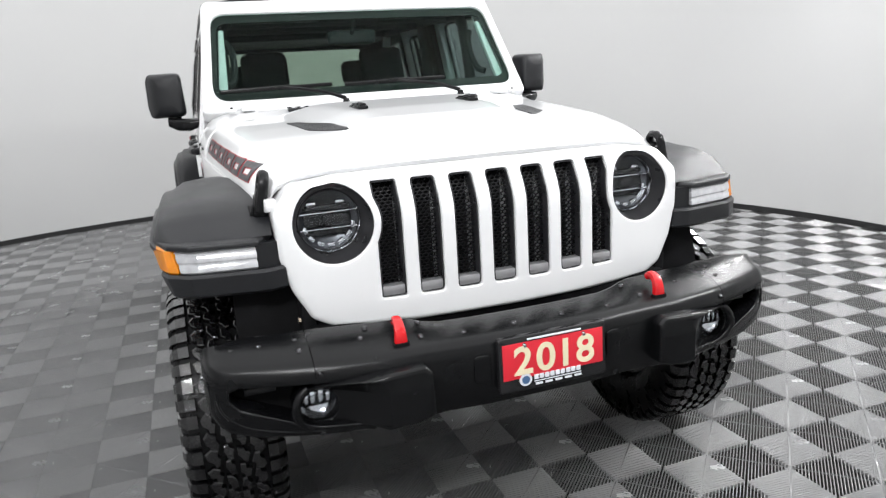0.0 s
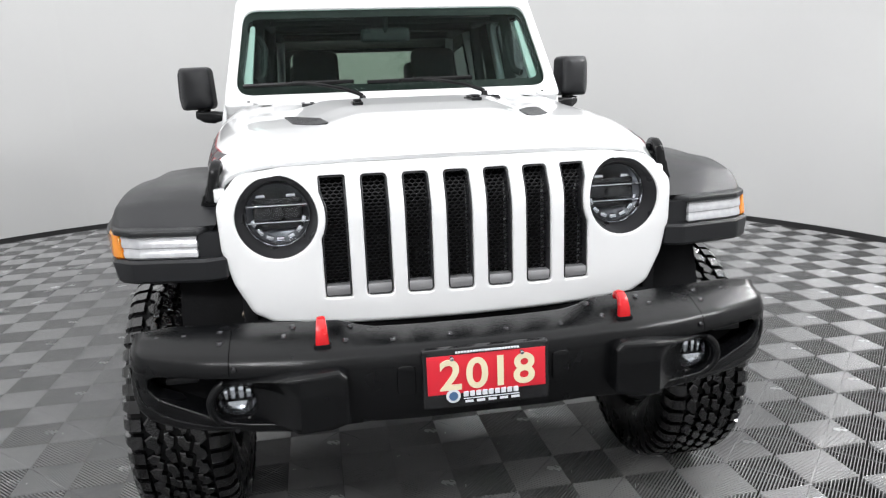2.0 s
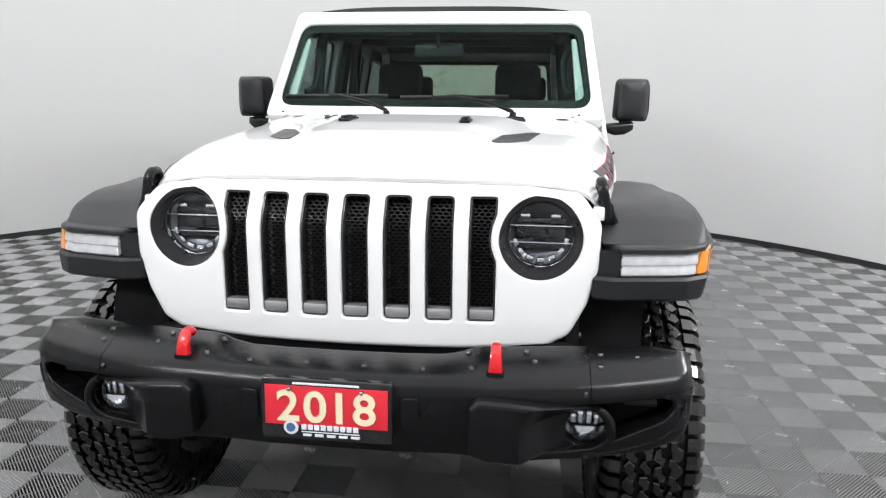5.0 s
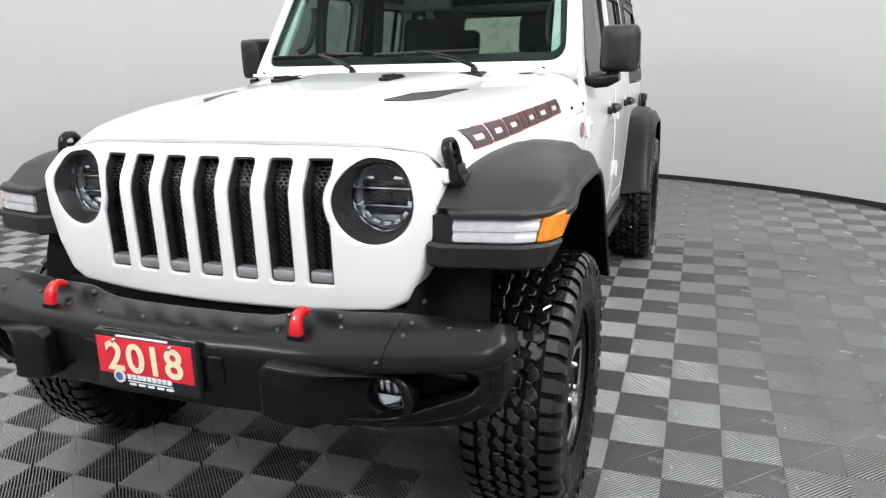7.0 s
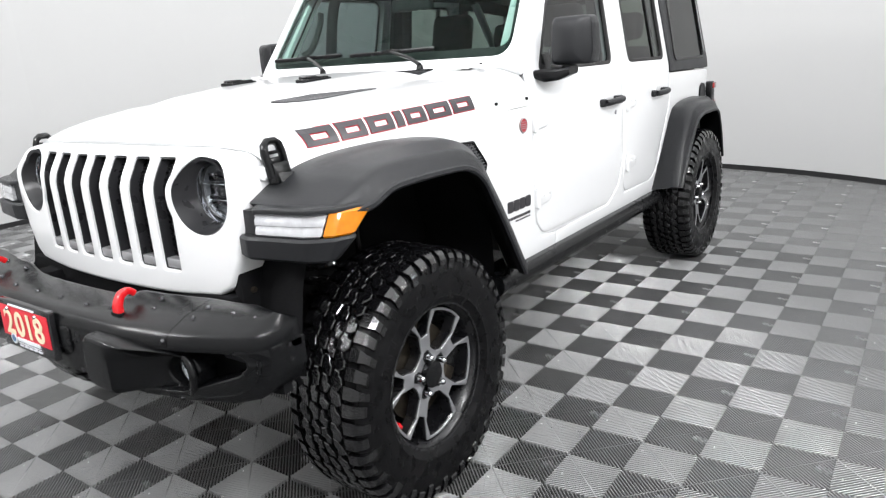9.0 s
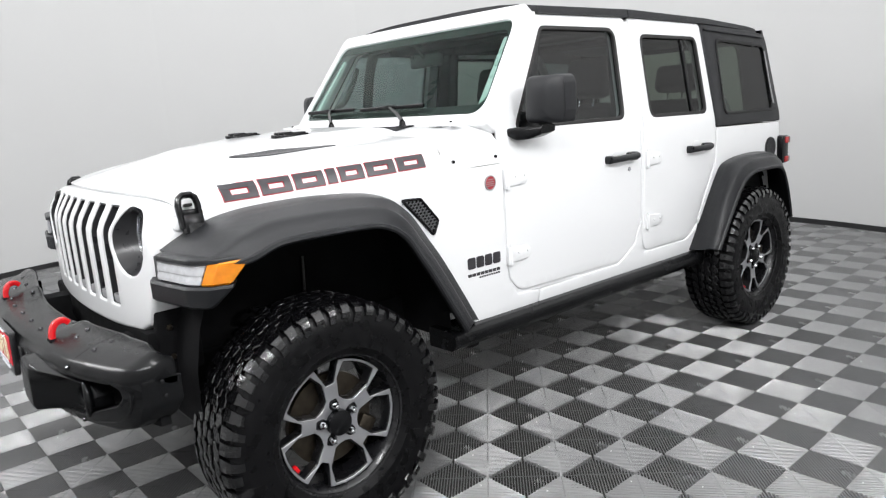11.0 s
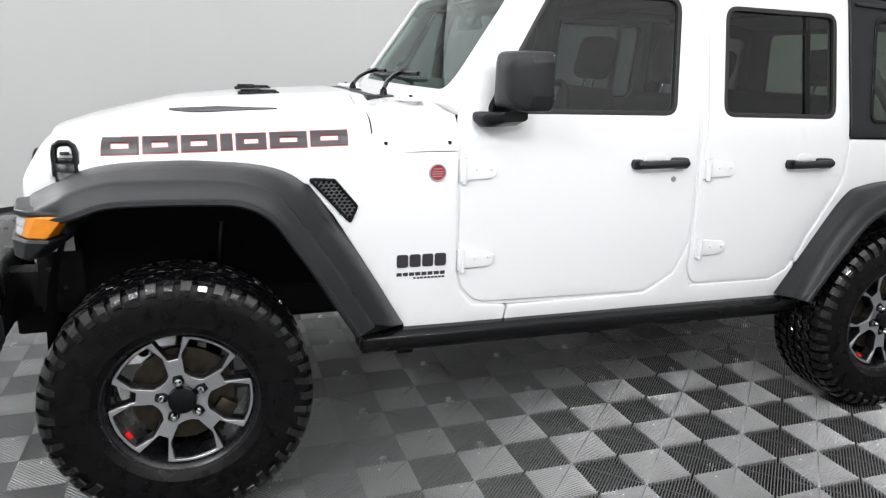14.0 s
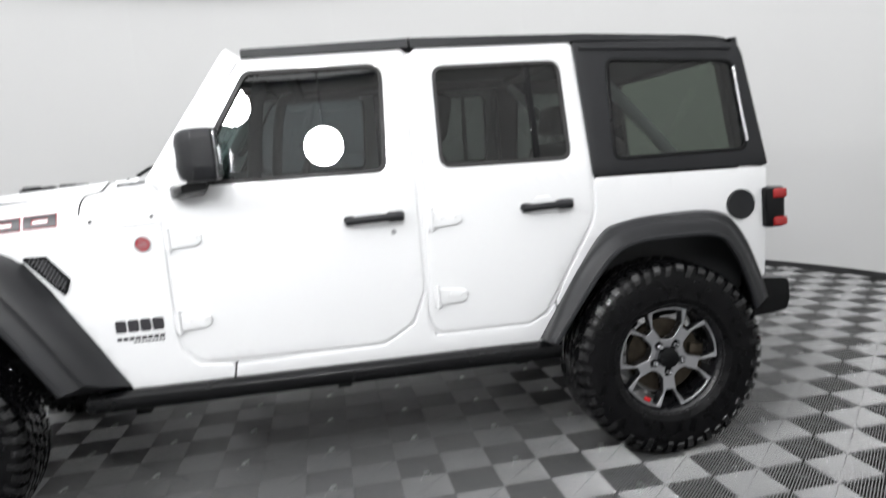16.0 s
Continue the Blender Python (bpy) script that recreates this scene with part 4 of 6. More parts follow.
for s in (-1, 1):
    fl = flare("front_flare", s, FRONT_JOINT, FRONT_RIDGE, (0.0, 0.45), "black plastic front wheel-arch flare")
    plan = lambda points, radii: rounded([(s * x, y) for x, y in points], radii, 3)
    round_nose = [0.01, 0.03, 0.04, 0.02, 0.01, 0.01, 0.01]
    low = plan(((0.648, -0.445), (0.70, -0.462), (0.90, -0.425), (0.945, -0.394), (0.956, -0.374), (0.90, -0.34), (0.648, -0.30)), round_nose)
    high = plan(((0.648, -0.445), (0.70, -0.464), (0.90, -0.428), (0.965, -0.377), (0.987, -0.310), (0.92, -0.27), (0.648, -0.30)), round_nose)
    part("flare_nose", loft(low, high, 0.918, 0.984, edge=0.008), PLASTIC, fl)
    part("flare_top", slab(plan(((0.690, -0.40), (0.72, -0.448), (0.90, -0.415), (0.955, -0.365), (0.992, -0.262), (0.690, -0.262)), 0.02), 1.050, 1.066, 0.008), PLASTIC, fl)
    part("lamp_well", slab(plan(((0.652, -0.43), (0.72, -0.432), (0.88, -0.37), (0.90, -0.28), (0.652, -0.26)), 0.004), 0.975, 1.052, 0.0), PLASTIC, fl)
    soft = [0.004, 0.02, 0.006, 0.0, 0.0]
    low = plan(((0.722, -0.447), (0.880, -0.420), (0.928, -0.397), (0.89, -0.35), (0.722, -0.40)), soft)
    high = plan(((0.722, -0.443), (0.880, -0.412), (0.943, -0.374), (0.90, -0.34), (0.722, -0.40)), soft)
    part("marker_lamp", loft(low, high, 0.985, 1.049, 2, 0.006), CLEAR_LENS, fl, "clear banded front marker lamp")
    low = plan(((0.930, -0.396), (0.958, -0.376), (0.980, -0.322), (0.93, -0.30), (0.900, -0.345)), soft)
    high = plan(((0.945, -0.373), (0.966, -0.345), (1.000, -0.266), (0.95, -0.25), (0.905, -0.335)), soft)
    part("amber_lamp", loft(low, high, 0.985, 1.053, 0, 0.006), AMBER, fl, "amber side marker lens")
    flare("rear_flare", s, REAR_JOINT, REAR_RIDGE, (3.008, 0.45), "black plastic rear wheel-arch flare")
    # vent behind the front flare
    shape = rounded([(0.440, 1.116), (0.538, 1.111), (0.617, 1.014), (0.589, 0.948)], 0.012, 3)
    vent = part("wing_vent", panel(shape, side_surf(s, 0.010), 0.014, 0.004, [inset(shape, 0.010)], 0.1), SATIN, car, "black honeycomb wing vent")
    bm = bmesh.new()
    inner = inset(shape, 0.006)

    def inside(u, v, poly=inner):
        hit = False
        for (ax, ay), (bx, by) in zip(poly, poly[1:] + poly[:1]):
            if (ay > v) != (by > v) and u < (bx - ax) * (v - ay) / (by - ay) + ax:
                hit = not hit
        return hit

    honeycomb(bm, inside, (0.43, 0.93), (0.64, 1.12), 0.0100, side_surf(s, 0.007), 0.0017, 0.006, 0.8)
    part("vent_backing", panel(inset(shape, 0.004), side_surf(s, 0.001), 0.003, 0.0, step=0.2, steps=1), DARK, vent)
    part("vent_mesh", bm, VENT, vent, smooth=0)


# rock rails
for s in (-1, 1):
    bm = bmesh.new()
    sect = rounded([(0.70, 0.445), (0.845, 0.450), (0.868, 0.478), (0.866, 0.512), (0.845, 0.530), (0.70, 0.530)], [0.01, 0.02, 0.02, 0.02, 0.02, 0.01], 3)
    skin(bm, [[Vector((s * x, y, z - 0.02 * (y - 0.6) / 2 + 0.02)) for x, z in sect] for y in (0.62, 0.64, 1.5, 2.54, 2.56)])
    rail = part("rock_rail", bm, SATIN, car, "black steel rock rail under the doors")
    for y in (0.80, 1.62, 2.40):
        bm = bmesh.new()
        box(bm, *[tuple(v) for v in (Vector((min(s * 0.70, s * 0.78), y - 0.03, 0.425)), Vector((max(s * 0.70, s * 0.78), y + 0.03, 0.46)))], 0.006)
        part("rail_bracket", bm, SATIN, rail)

# rear end
for s in (-1, 1):
    bm = bmesh.new()
    box(bm, *[tuple(v) for v in (Vector((min(s * 0.70, s * 0.862), 3.545, 0.925)), Vector((max(s * 0.70, s * 0.862), 3.635, 1.105)))], 0.012)
    lamp = part("tail_lamp", bm, SATIN, car, "square red tail lamp in a black housing")
    for z0, z1 in ((1.055, 1.098), (0.932, 0.972)):
        bm = bmesh.new()
        box(bm, *[tuple(v) for v in (Vector((min(s * 0.78, s * 0.870), 3.575, z0)), Vector((max(s * 0.78, s * 0.870), 3.641, z1)))], 0.008)
        part("lens", bm, TAIL_RED, lamp, "red lens")
bm = bmesh.new()
lathe(bm, [(body_x(3.44, 1.04) - 0.01, 0.068), (body_x(3.44, 1.04) + 0.008, 0.067), (body_x(3.44, 1.04) + 0.011, 0.062), (body_x(3.44, 1.04) + 0.009, 0.055), (body_x(3.44, 1.04) + 0.012, 0.0)], 40, "X", (0, 3.44, 1.04))
part("fuel_cap", bm, PLASTIC, car, "round black fuel filler cover")
bm = bmesh.new()
sect = rounded([(3.50, 0.53), (3.66, 0.545), (3.675, 0.60), (3.67, 0.69), (3.50, 0.705)], [0.01, 0.03, 0.02, 0.03, 0.01], 3)
skin(bm, [[Vector((x, y - 0.10 * max(0, abs(x) - 0.6), z)) for y, z in sect] for x in (-0.86, -0.84, -0.6, 0.6, 0.84, 0.86)])
part("rear_bumper", bm, SATIN, car, "black rear bumper")

# ---- steel front bumper ----
def front_y(x):
    return between(abs(x), [(0, -0.770), (0.17, -0.768), (0.30, -0.755), (0.45, -0.748), (0.60, -0.722), (0.70, -0.694), (0.80, -0.657), (0.86, -0.631), (0.880, -0.615), (0.896, -0.594), (0.908, -0.568)])


def deck_top(x):
    """The height of the deck's rear edge."""
    return between(abs(x), [(0, 0.797), (0.27, 0.798), (0.31, 0.806), (0.345, 0.820), (0.37, 0.824), (0.62, 0.826), (0.80, 0.824), (0.92, 0.812)])


def deck_z(x, y):
    t = (y - front_y(x) - 0.02) / 0.135
    return 0.790 + (deck_top(x) - 0.790) * min(1.0, max(0.0, t))


def low_z(x):
    return between(abs(x), [(0, 0.590), (0.30, 0.588), (0.40, 0.580), (0.50, 0.576)])


def bumper_surf(x, z, d):
    lean = 0.25 * max(0.0, 0.66 - z)
    return Vector((x, front_y(x) + lean + d, z))


xs = [0.0, 0.10, 0.20, 0.28, 0.35, 0.42, 0.489]
over = [(x, 0.744) for x in xs]
under = [(x, low_z(x)) for x in xs]
outline = [(-x, z) for x, z in over[:0:-1]] + over + under[::-1] + [(-x, z) for x, z in under[1:]]
bumper = part("front_bumper", panel(outline, bumper_surf, 0.17, 0.008, step=0.04, steps=4), SATIN, car, "black steel winch bumper with fog lamps and red tow hooks", smooth=40)
for x0, x1 in ((-0.907, -0.636), (-0.634, 0.634), (0.636, 0.907)):
    bm = bmesh.new()
    rings = []
    n = max(24, round((x1 - x0) / 0.025))
    for k in range(n + 1):
        x = x0 + (x1 - x0) * k / n
        fy, dz = front_y(x), deck_top(x)
        end = min(1.0, max(0.0, (abs(x) - 0.872) / 0.036))
        tuck = 0.026 * (1 - (1 - end * end) ** 0.5)
        fy, dz, lip = fy + tuck, dz - tuck * 0.5, 0.790 - tuck * 0.5
        deep = between(abs(x), [(0, 0.178), (0.62, 0.178), (0.80, 0.145), (0.86, 0.115), (0.92, 0.075)]) - 1.2 * tuck
        prof = [(fy + 0.012, 0.738), (fy - 0.0015, 0.7385), (fy - 0.0012, 0.748), (fy + 0.001, 0.758 - tuck * 0.3), (fy + 0.006, 0.769 - tuck * 0.4), (fy + 0.014, 0.779 - tuck * 0.5), (fy + 0.025, lip - 0.004), (fy + 0.038, lip + 0.001), (fy + 0.042 + deep * 0.15, lip + (dz - lip) * 0.43), (fy + deep - 0.022, dz), (fy + deep - 0.010, dz - 0.003), (fy + deep - 0.002, dz - 0.014), (fy + deep, 0.72), (fy + deep * 0.6, 0.72)]
        rings.append([Vector((x, y, z)) for y, z in prof])
    part("bumper_deck", skin(bm, rings), SATIN, bumper, smooth=40)
for s in (-1, 1):
    # the wing: a lower band and an end cap round a deep opening
    wing = [(0.491, 0.744), (0.80, 0.744), (0.905, 0.744), (0.907, 0.74), (0.907, 0.665), (0.893, 0.625), (0.86, 0.598), (0.79, 0.580), (0.491, 0.574)]
    opening = [(0.512, 0.732), (0.820, 0.730), (0.846, 0.720), (0.850, 0.695), (0.826, 0.672), (0.77, 0.652), (0.70, 0.628), (0.64, 0.608), (0.512, 0.602)]
    bm = panel(rounded([(s * x, z) for x, z in wing], [0.002, 0.002, 0.001, 0.001, 0.03, 0.03, 0.03, 0.03, 0.002], 3), bumper_surf, 0.09, 0.010, [rounded([(s * x, z) for x, z in opening], 0.015, 3)], 0.03, 4, hole_bev=0.007)
    part("bumper_wing", bm, SATIN, bumper, smooth=40)
    # raised rim along the lower edge of the opening
    bm = bmesh.new()
    tube(bm, lines([bumper_surf(s * x, z, 0.004) for x, z in ((0.62, 0.592), (0.72, 0.597), (0.80, 0.612), (0.850, 0.640), (0.873, 0.674), (0.877, 0.715))], 5), 0.0055, 8)
    part("opening_rim", bm, SATIN, bumper)
    bm = bmesh.new()
    skin(bm, [[Vector((s * x, y, z)) for y, z in ((y0, 0.585), (y0, 0.77), (y0 + 0.03, 0.77), (y0 + 0.03, 0.585))] for x, y0 in ((0.495, -0.585), (0.76, -0.575), (0.875, -0.545))])
    part("recess", bm, DARK, bumper)
    bm = bmesh.new()
    box(bm, (min(s * 0.73, s * 0.81), -0.61, 0.690), (max(s * 0.73, s * 0.81), -0.58, 0.708), 0.004)
    part("recess_clip", bm, PLASTIC, bumper)

    # fog lamp pod: a square inner block whose face falls back to the lamp
    def pod_surf(x, z, d):
        t = min(1.0, max(0.0, (abs(x) - 0.478) / 0.125))
        t = t ** 0.85 * (1 - 0.12 * t) / 0.88 * min(1.0, max(0.0, (0.738 - z) / 0.042)) ** 0.8
        reach = -0.797 + 0.045 * min(1.0, max(0.0, (abs(x) - 0.46) / 0.2))
        return Vector((x, reach + (-0.676 - reach) * t + 0.10 * max(0.0, z - 0.70) + d, z))

    pod_shape = [(0.345, 0.618), (0.39, 0.604), (0.58, 0.597), (0.655, 0.602), (0.692, 0.630), (0.698, 0.668), (0.680, 0.704), (0.63, 0.728), (0.54, 0.738), (0.46, 0.752), (0.365, 0.756), (0.345, 0.738)]
    c = (s * 0.630, 0, 0.655)
    bm = panel(rounded([(s * x, z) for x, z in pod_shape], 0.012, 3), pod_surf, 0.060, 0.012, [ring(c[0], c[2], 0.0485, 32)], 0.022, 4, hole_bev=0.006)
    pod = part("fog_pod", bm, SATIN, bumper, smooth=34)
    y0 = -0.674
    # thick bezel that stands proud on the outer side of the lamp
    bm = bmesh.new()
    tube(bm, [(c[0] + s * 0.061 * math.cos(a), y0 - 0.012 * max(0.0, math.cos(a)) + 0.012 * max(0.0, -math.cos(a)), c[2] + 0.060 * math.sin(a)) for a in np.linspace(0, 2 * math.pi, 41)[:-1]], 0.0125, 10, loop=True)
    part("fog_ring", bm, SATIN, pod)
    bm = bmesh.new()
    lathe(bm, [(y0 + 0.012, 0.0), (y0 + 0.014, 0.03), (y0 + 0.020, 0.0475), (y0 + 0.024, 0.0475), (y0 + 0.018, 0.03), (y0 + 0.016, 0.0)], 32, "Y", c)
    part("fog_lens", bm, LENS_GLASS, pod, "clear fog lamp lens")
    bm = bmesh.new()
    lathe(bm, [(y0 + 0.050, 0.0), (y0 + 0.047, 0.02), (y0 + 0.038, 0.038), (y0 + 0.024, 0.048)], 32, "Y", c)
    part("fog_reflector", bm, FOG_DISH, pod, "chrome fog lamp reflector")
    for dx in (-0.030, -0.012, 0.010, 0.029):
        bm = bmesh.new()
        tall = 0.030 if abs(dx) < 0.02 else 0.022
        box(bm, (c[0] + dx - 0.0065, y0 + 0.024, c[2] - 0.004), (c[0] + dx + 0.0065, y0 + 0.046, c[2] + tall), 0.002, 2)
        part("fog_cell", bm, CHROME, pod)
    bm = bmesh.new()
    box(bm, (c[0] - 0.040, y0 + 0.024, c[2] - 0.010), (c[0] + 0.040, y0 + 0.044, c[2] - 0.006), 0.001, 1)
    part("fog_shade", bm, GLOSSY, pod)
    # red tow hook
    bm = bmesh.new()
    line = lines([(s * 0.403, -0.698, 0.770), (s * 0.403, -0.701, 0.802), (s * 0.403, -0.697, 0.826), (s * 0.403, -0.684, 0.845), (s * 0.403, -0.662, 0.850), (s * 0.403, -0.646, 0.838)], 4)
    rings = []
    for i, p in enumerate(line):
        d = (line[min(i + 1, len(line) - 1)] - line[max(i - 1, 0)]).normalized()
        n = Vector((1, 0, 0)).cross(d).normalized()
        w = 0.019 - 0.010 * i / len(line)
        rings.append([p + Vector((a, 0, 0)) + n * b for a, b in rounded([(-w, -0.010), (w, -0.010), (w, 0.010), (-w, 0.010)], 0.007, 2)])
    skin(bm, rings)
    part("tow_hook", bm, RED, bumper, "glossy red tow hook")
    z = deck_z(0.403, -0.70)
    bm = slab(rounded([(s * 0.381, -0.714), (s * 0.425, -0.714), (s * 0.425, -0.676), (s * 0.381, -0.676)], 0.006, 2), z - 0.012, z + 0.0012, 0.001)
    part("hook_slot", bm, DARK, bumper, "dark slot at the tow hook")
    # bolts on the bumper
    spots = [(0.665, -0.590), (0.758, -0.580), (0.828, -0.565), (0.662, -0.640), (0.33, -0.615), (0.478, -0.610), (0.50, -0.650), (0.345, -0.690)]
    if s > 0:
        spots += [(0.225, -0.700), (0.075, -0.700), (-0.075, -0.700), (-0.225, -0.700)]
    for x, y in spots:
        bm = bmesh.new()
        z = deck_z(x, y)
        lathe(bm, [(z + 0.0065, 0.0), (z + 0.006, 0.0055), (z + 0.003, 0.008), (z - 0.002, 0.009)], 10, "Z", (s * x, y, 0))
        part("bolt", bm, BOLT, bumper)
    for x, y, z in ((0.622, front_y(0.622) - 0.001, 0.757), (0.632, front_y(0.632) + 0.018, 0.586)):
        bm = bmesh.new()
        lathe(bm, [(y - 0.005, 0.0), (y - 0.004, 0.006), (y + 0.004, 0.008)], 10, "Y", (s * x, 0, z))
        part("bolt", bm, BOLT, bumper)
    for y, z in ((-0.535, 0.735), (-0.530, 0.69)):
        bm = bmesh.new()
        lathe(bm, [(s * 0.914, 0.0), (s * 0.913, 0.006), (s * 0.901, 0.008)], 10, "X", (0, y, z))
        part("bolt", bm, BOLT, bumper)
    bm = panel(rounded([(s * 0.178, 0.665), (s * 0.225, 0.665), (s * 0.225, 0.745), (s * 0.178, 0.745)], 0.014, 3), lambda u, v, d: Vector((u, front_y(u) - 0.006 + d, v)), 0.01, 0.004)
    part("side_pad", bm, SATIN, bumper)

# dealer plate: the year in cream on red, other print as bars
TILT_PLATE = lambda u, v, d: Vector((u, -0.7895 + (v - 0.7) * 0.03 + d, v))
frame_shape = rounded([(-0.163, 0.630), (0.163, 0.630), (0.163, 0.786), (-0.163, 0.786)], 0.008, 3)
plate = part("plate_frame", panel(frame_shape, TILT_PLATE, 0.018, 0.004), GLOSSY, bumper, "black plate frame")
part("plate", panel([(-0.1525, 0.668), (0.1525, 0.668), (0.1525, 0.769), (-0.1525, 0.769)], lambda u, v, d: TILT_PLATE(u, v, d - 0.0025), 0.003, 0.0005), PLATE_RED, plate, "red plate")


def lettering(text, size, mat_used, parent, m, depth=0.0012, name="lettering", stretch=1.0, bold=0.0):
    data = bpy.data.curves.new(name, "FONT")
    data.body, data.size, data.extrude, data.align_x, data.align_y, data.offset = text, size, depth, "CENTER", "CENTER", bold
    temp = new(name, data)
    mesh = bpy.data.meshes.new_from_object(temp.evaluated_get(bpy.context.evaluated_depsgraph_get()))
    bpy.data.objects.remove(temp)
    mesh.transform(Matrix.Diagonal((stretch, 1, 1, 1)))
    mesh.transform(m)
    mesh.materials.clear()
    mesh.materials.append(mat_used)
    ob = new(name, mesh)
    ob.parent = parent
    ob.matrix_parent_inverse = parent.matrix_world.inverted()
    return ob


for n, digit in enumerate("2018"):
    x = (-0.094, -0.026, 0.034, 0.096)[n]
    lettering(digit, 0.112, CREAM, plate, Matrix.Translation((x, -0.7935, 0.714)) @ Matrix.Rotation(radians(90), 4, "X"), 0.001, "digit", 1.05, 0.0022)
bm = bmesh.new()
lathe(bm, [(-0.7945, 0.0), (-0.7945, 0.018), (-0.790, 0.0185)], 28, "Y", (-0.088, 0, 0.662))
part("emblem", bm, PRINT, plate, "round pale dealer emblem")
bm = bmesh.new()
lathe(bm, [(-0.7955, 0.0), (-0.7955, 0.0115), (-0.7935, 0.012)], 24, "Y", (-0.088, 0, 0.662))
part("emblem_face", bm, material("blue_print", (0.06, 0.13, 0.26), 0.5), plate, "blue emblem face")
bm = bmesh.new()
for k in range(9):
    box(bm, (-0.062 + k * 0.0162, -0.7945, 0.657), (-0.0492 + k * 0.0162, -0.790, 0.6715), 0.0012, 1)
box(bm, (-0.062, -0.794, 0.651), (0.083, -0.790, 0.6525))
for k in range(5):
    box(bm, (-0.058 + k * 0.030, -0.794, 0.641), (-0.037 + k * 0.030, -0.790, 0.6465))
part("print", bm, PRINT, plate, "pale bars of small print")
bm = bmesh.new()
for k in range(22):
    box(bm, (-0.080 + k * 0.0075, -0.794, 0.7745), (-0.0745 + k * 0.0075, -0.789, 0.7785))
part("print", bm, PRINT, plate, "pale bars of small print")
for x in (-0.09, 0.09):
    bm = bmesh.new()
    lathe(bm, [(-0.799, 0.0), (-0.798, 0.005), (-0.792, 0.0065)], 12, "Y", (x, 0, 0.762))
    part("screw", bm, CHROME, plate, "chrome screw")


# ---- wheels ----
TYRE_R, TYRE_HALF = 0.425, 0.143


CUT = random.Random(11)


def tread_block(bm, shape, theta, flip, r0, r1, crown):
    """A block from (around, across) corners in metres, raised from r0 to r1."""
    crest, top, low = [], [], []
    lean, rise = CUT.uniform(-0.10, 0.10), CUT.uniform(-0.0012, 0.0008)
    wide = CUT.uniform(0.94, 1.12)
    shape = [(a * wide + 0.18 * (x - 0.04) + CUT.uniform(-0.0045, 0.0045), x + CUT.uniform(-0.0035, 0.0035)) for a, x in shape]
    r1 += rise
    for a, x in shape:
        q = theta + flip * a * 0.93 / TYRE_R
        drop = crown * (x / TYRE_HALF) ** 4
        mid_a, mid_x = sum(p[0] for p in shape) / len(shape), sum(p[1] for p in shape) / len(shape)
        qi = theta + flip * (mid_a + (a - mid_a) * 0.84) * 0.93 / TYRE_R
        xi = mid_x + (x - mid_x) * 0.84
        for keep, r, turn, wide_x in ((crest, r1 - drop + lean * a * 0.6, qi, xi), (top, r1 - 0.0022 - drop + lean * a * 0.6, q, x), (low, r0 - drop, q, x)):
            keep.append(bm.verts.new((flip * wide_x, r * math.cos(turn), r * math.sin(turn))))
    bm.faces.new(crest)
    n = len(top)
    for i in range(n):
        j = (i + 1) % n
        bm.faces.new((crest[i], top[i], top[j], crest[j]))
        bm.faces.new((top[i], low[i], low[j], top[j]))


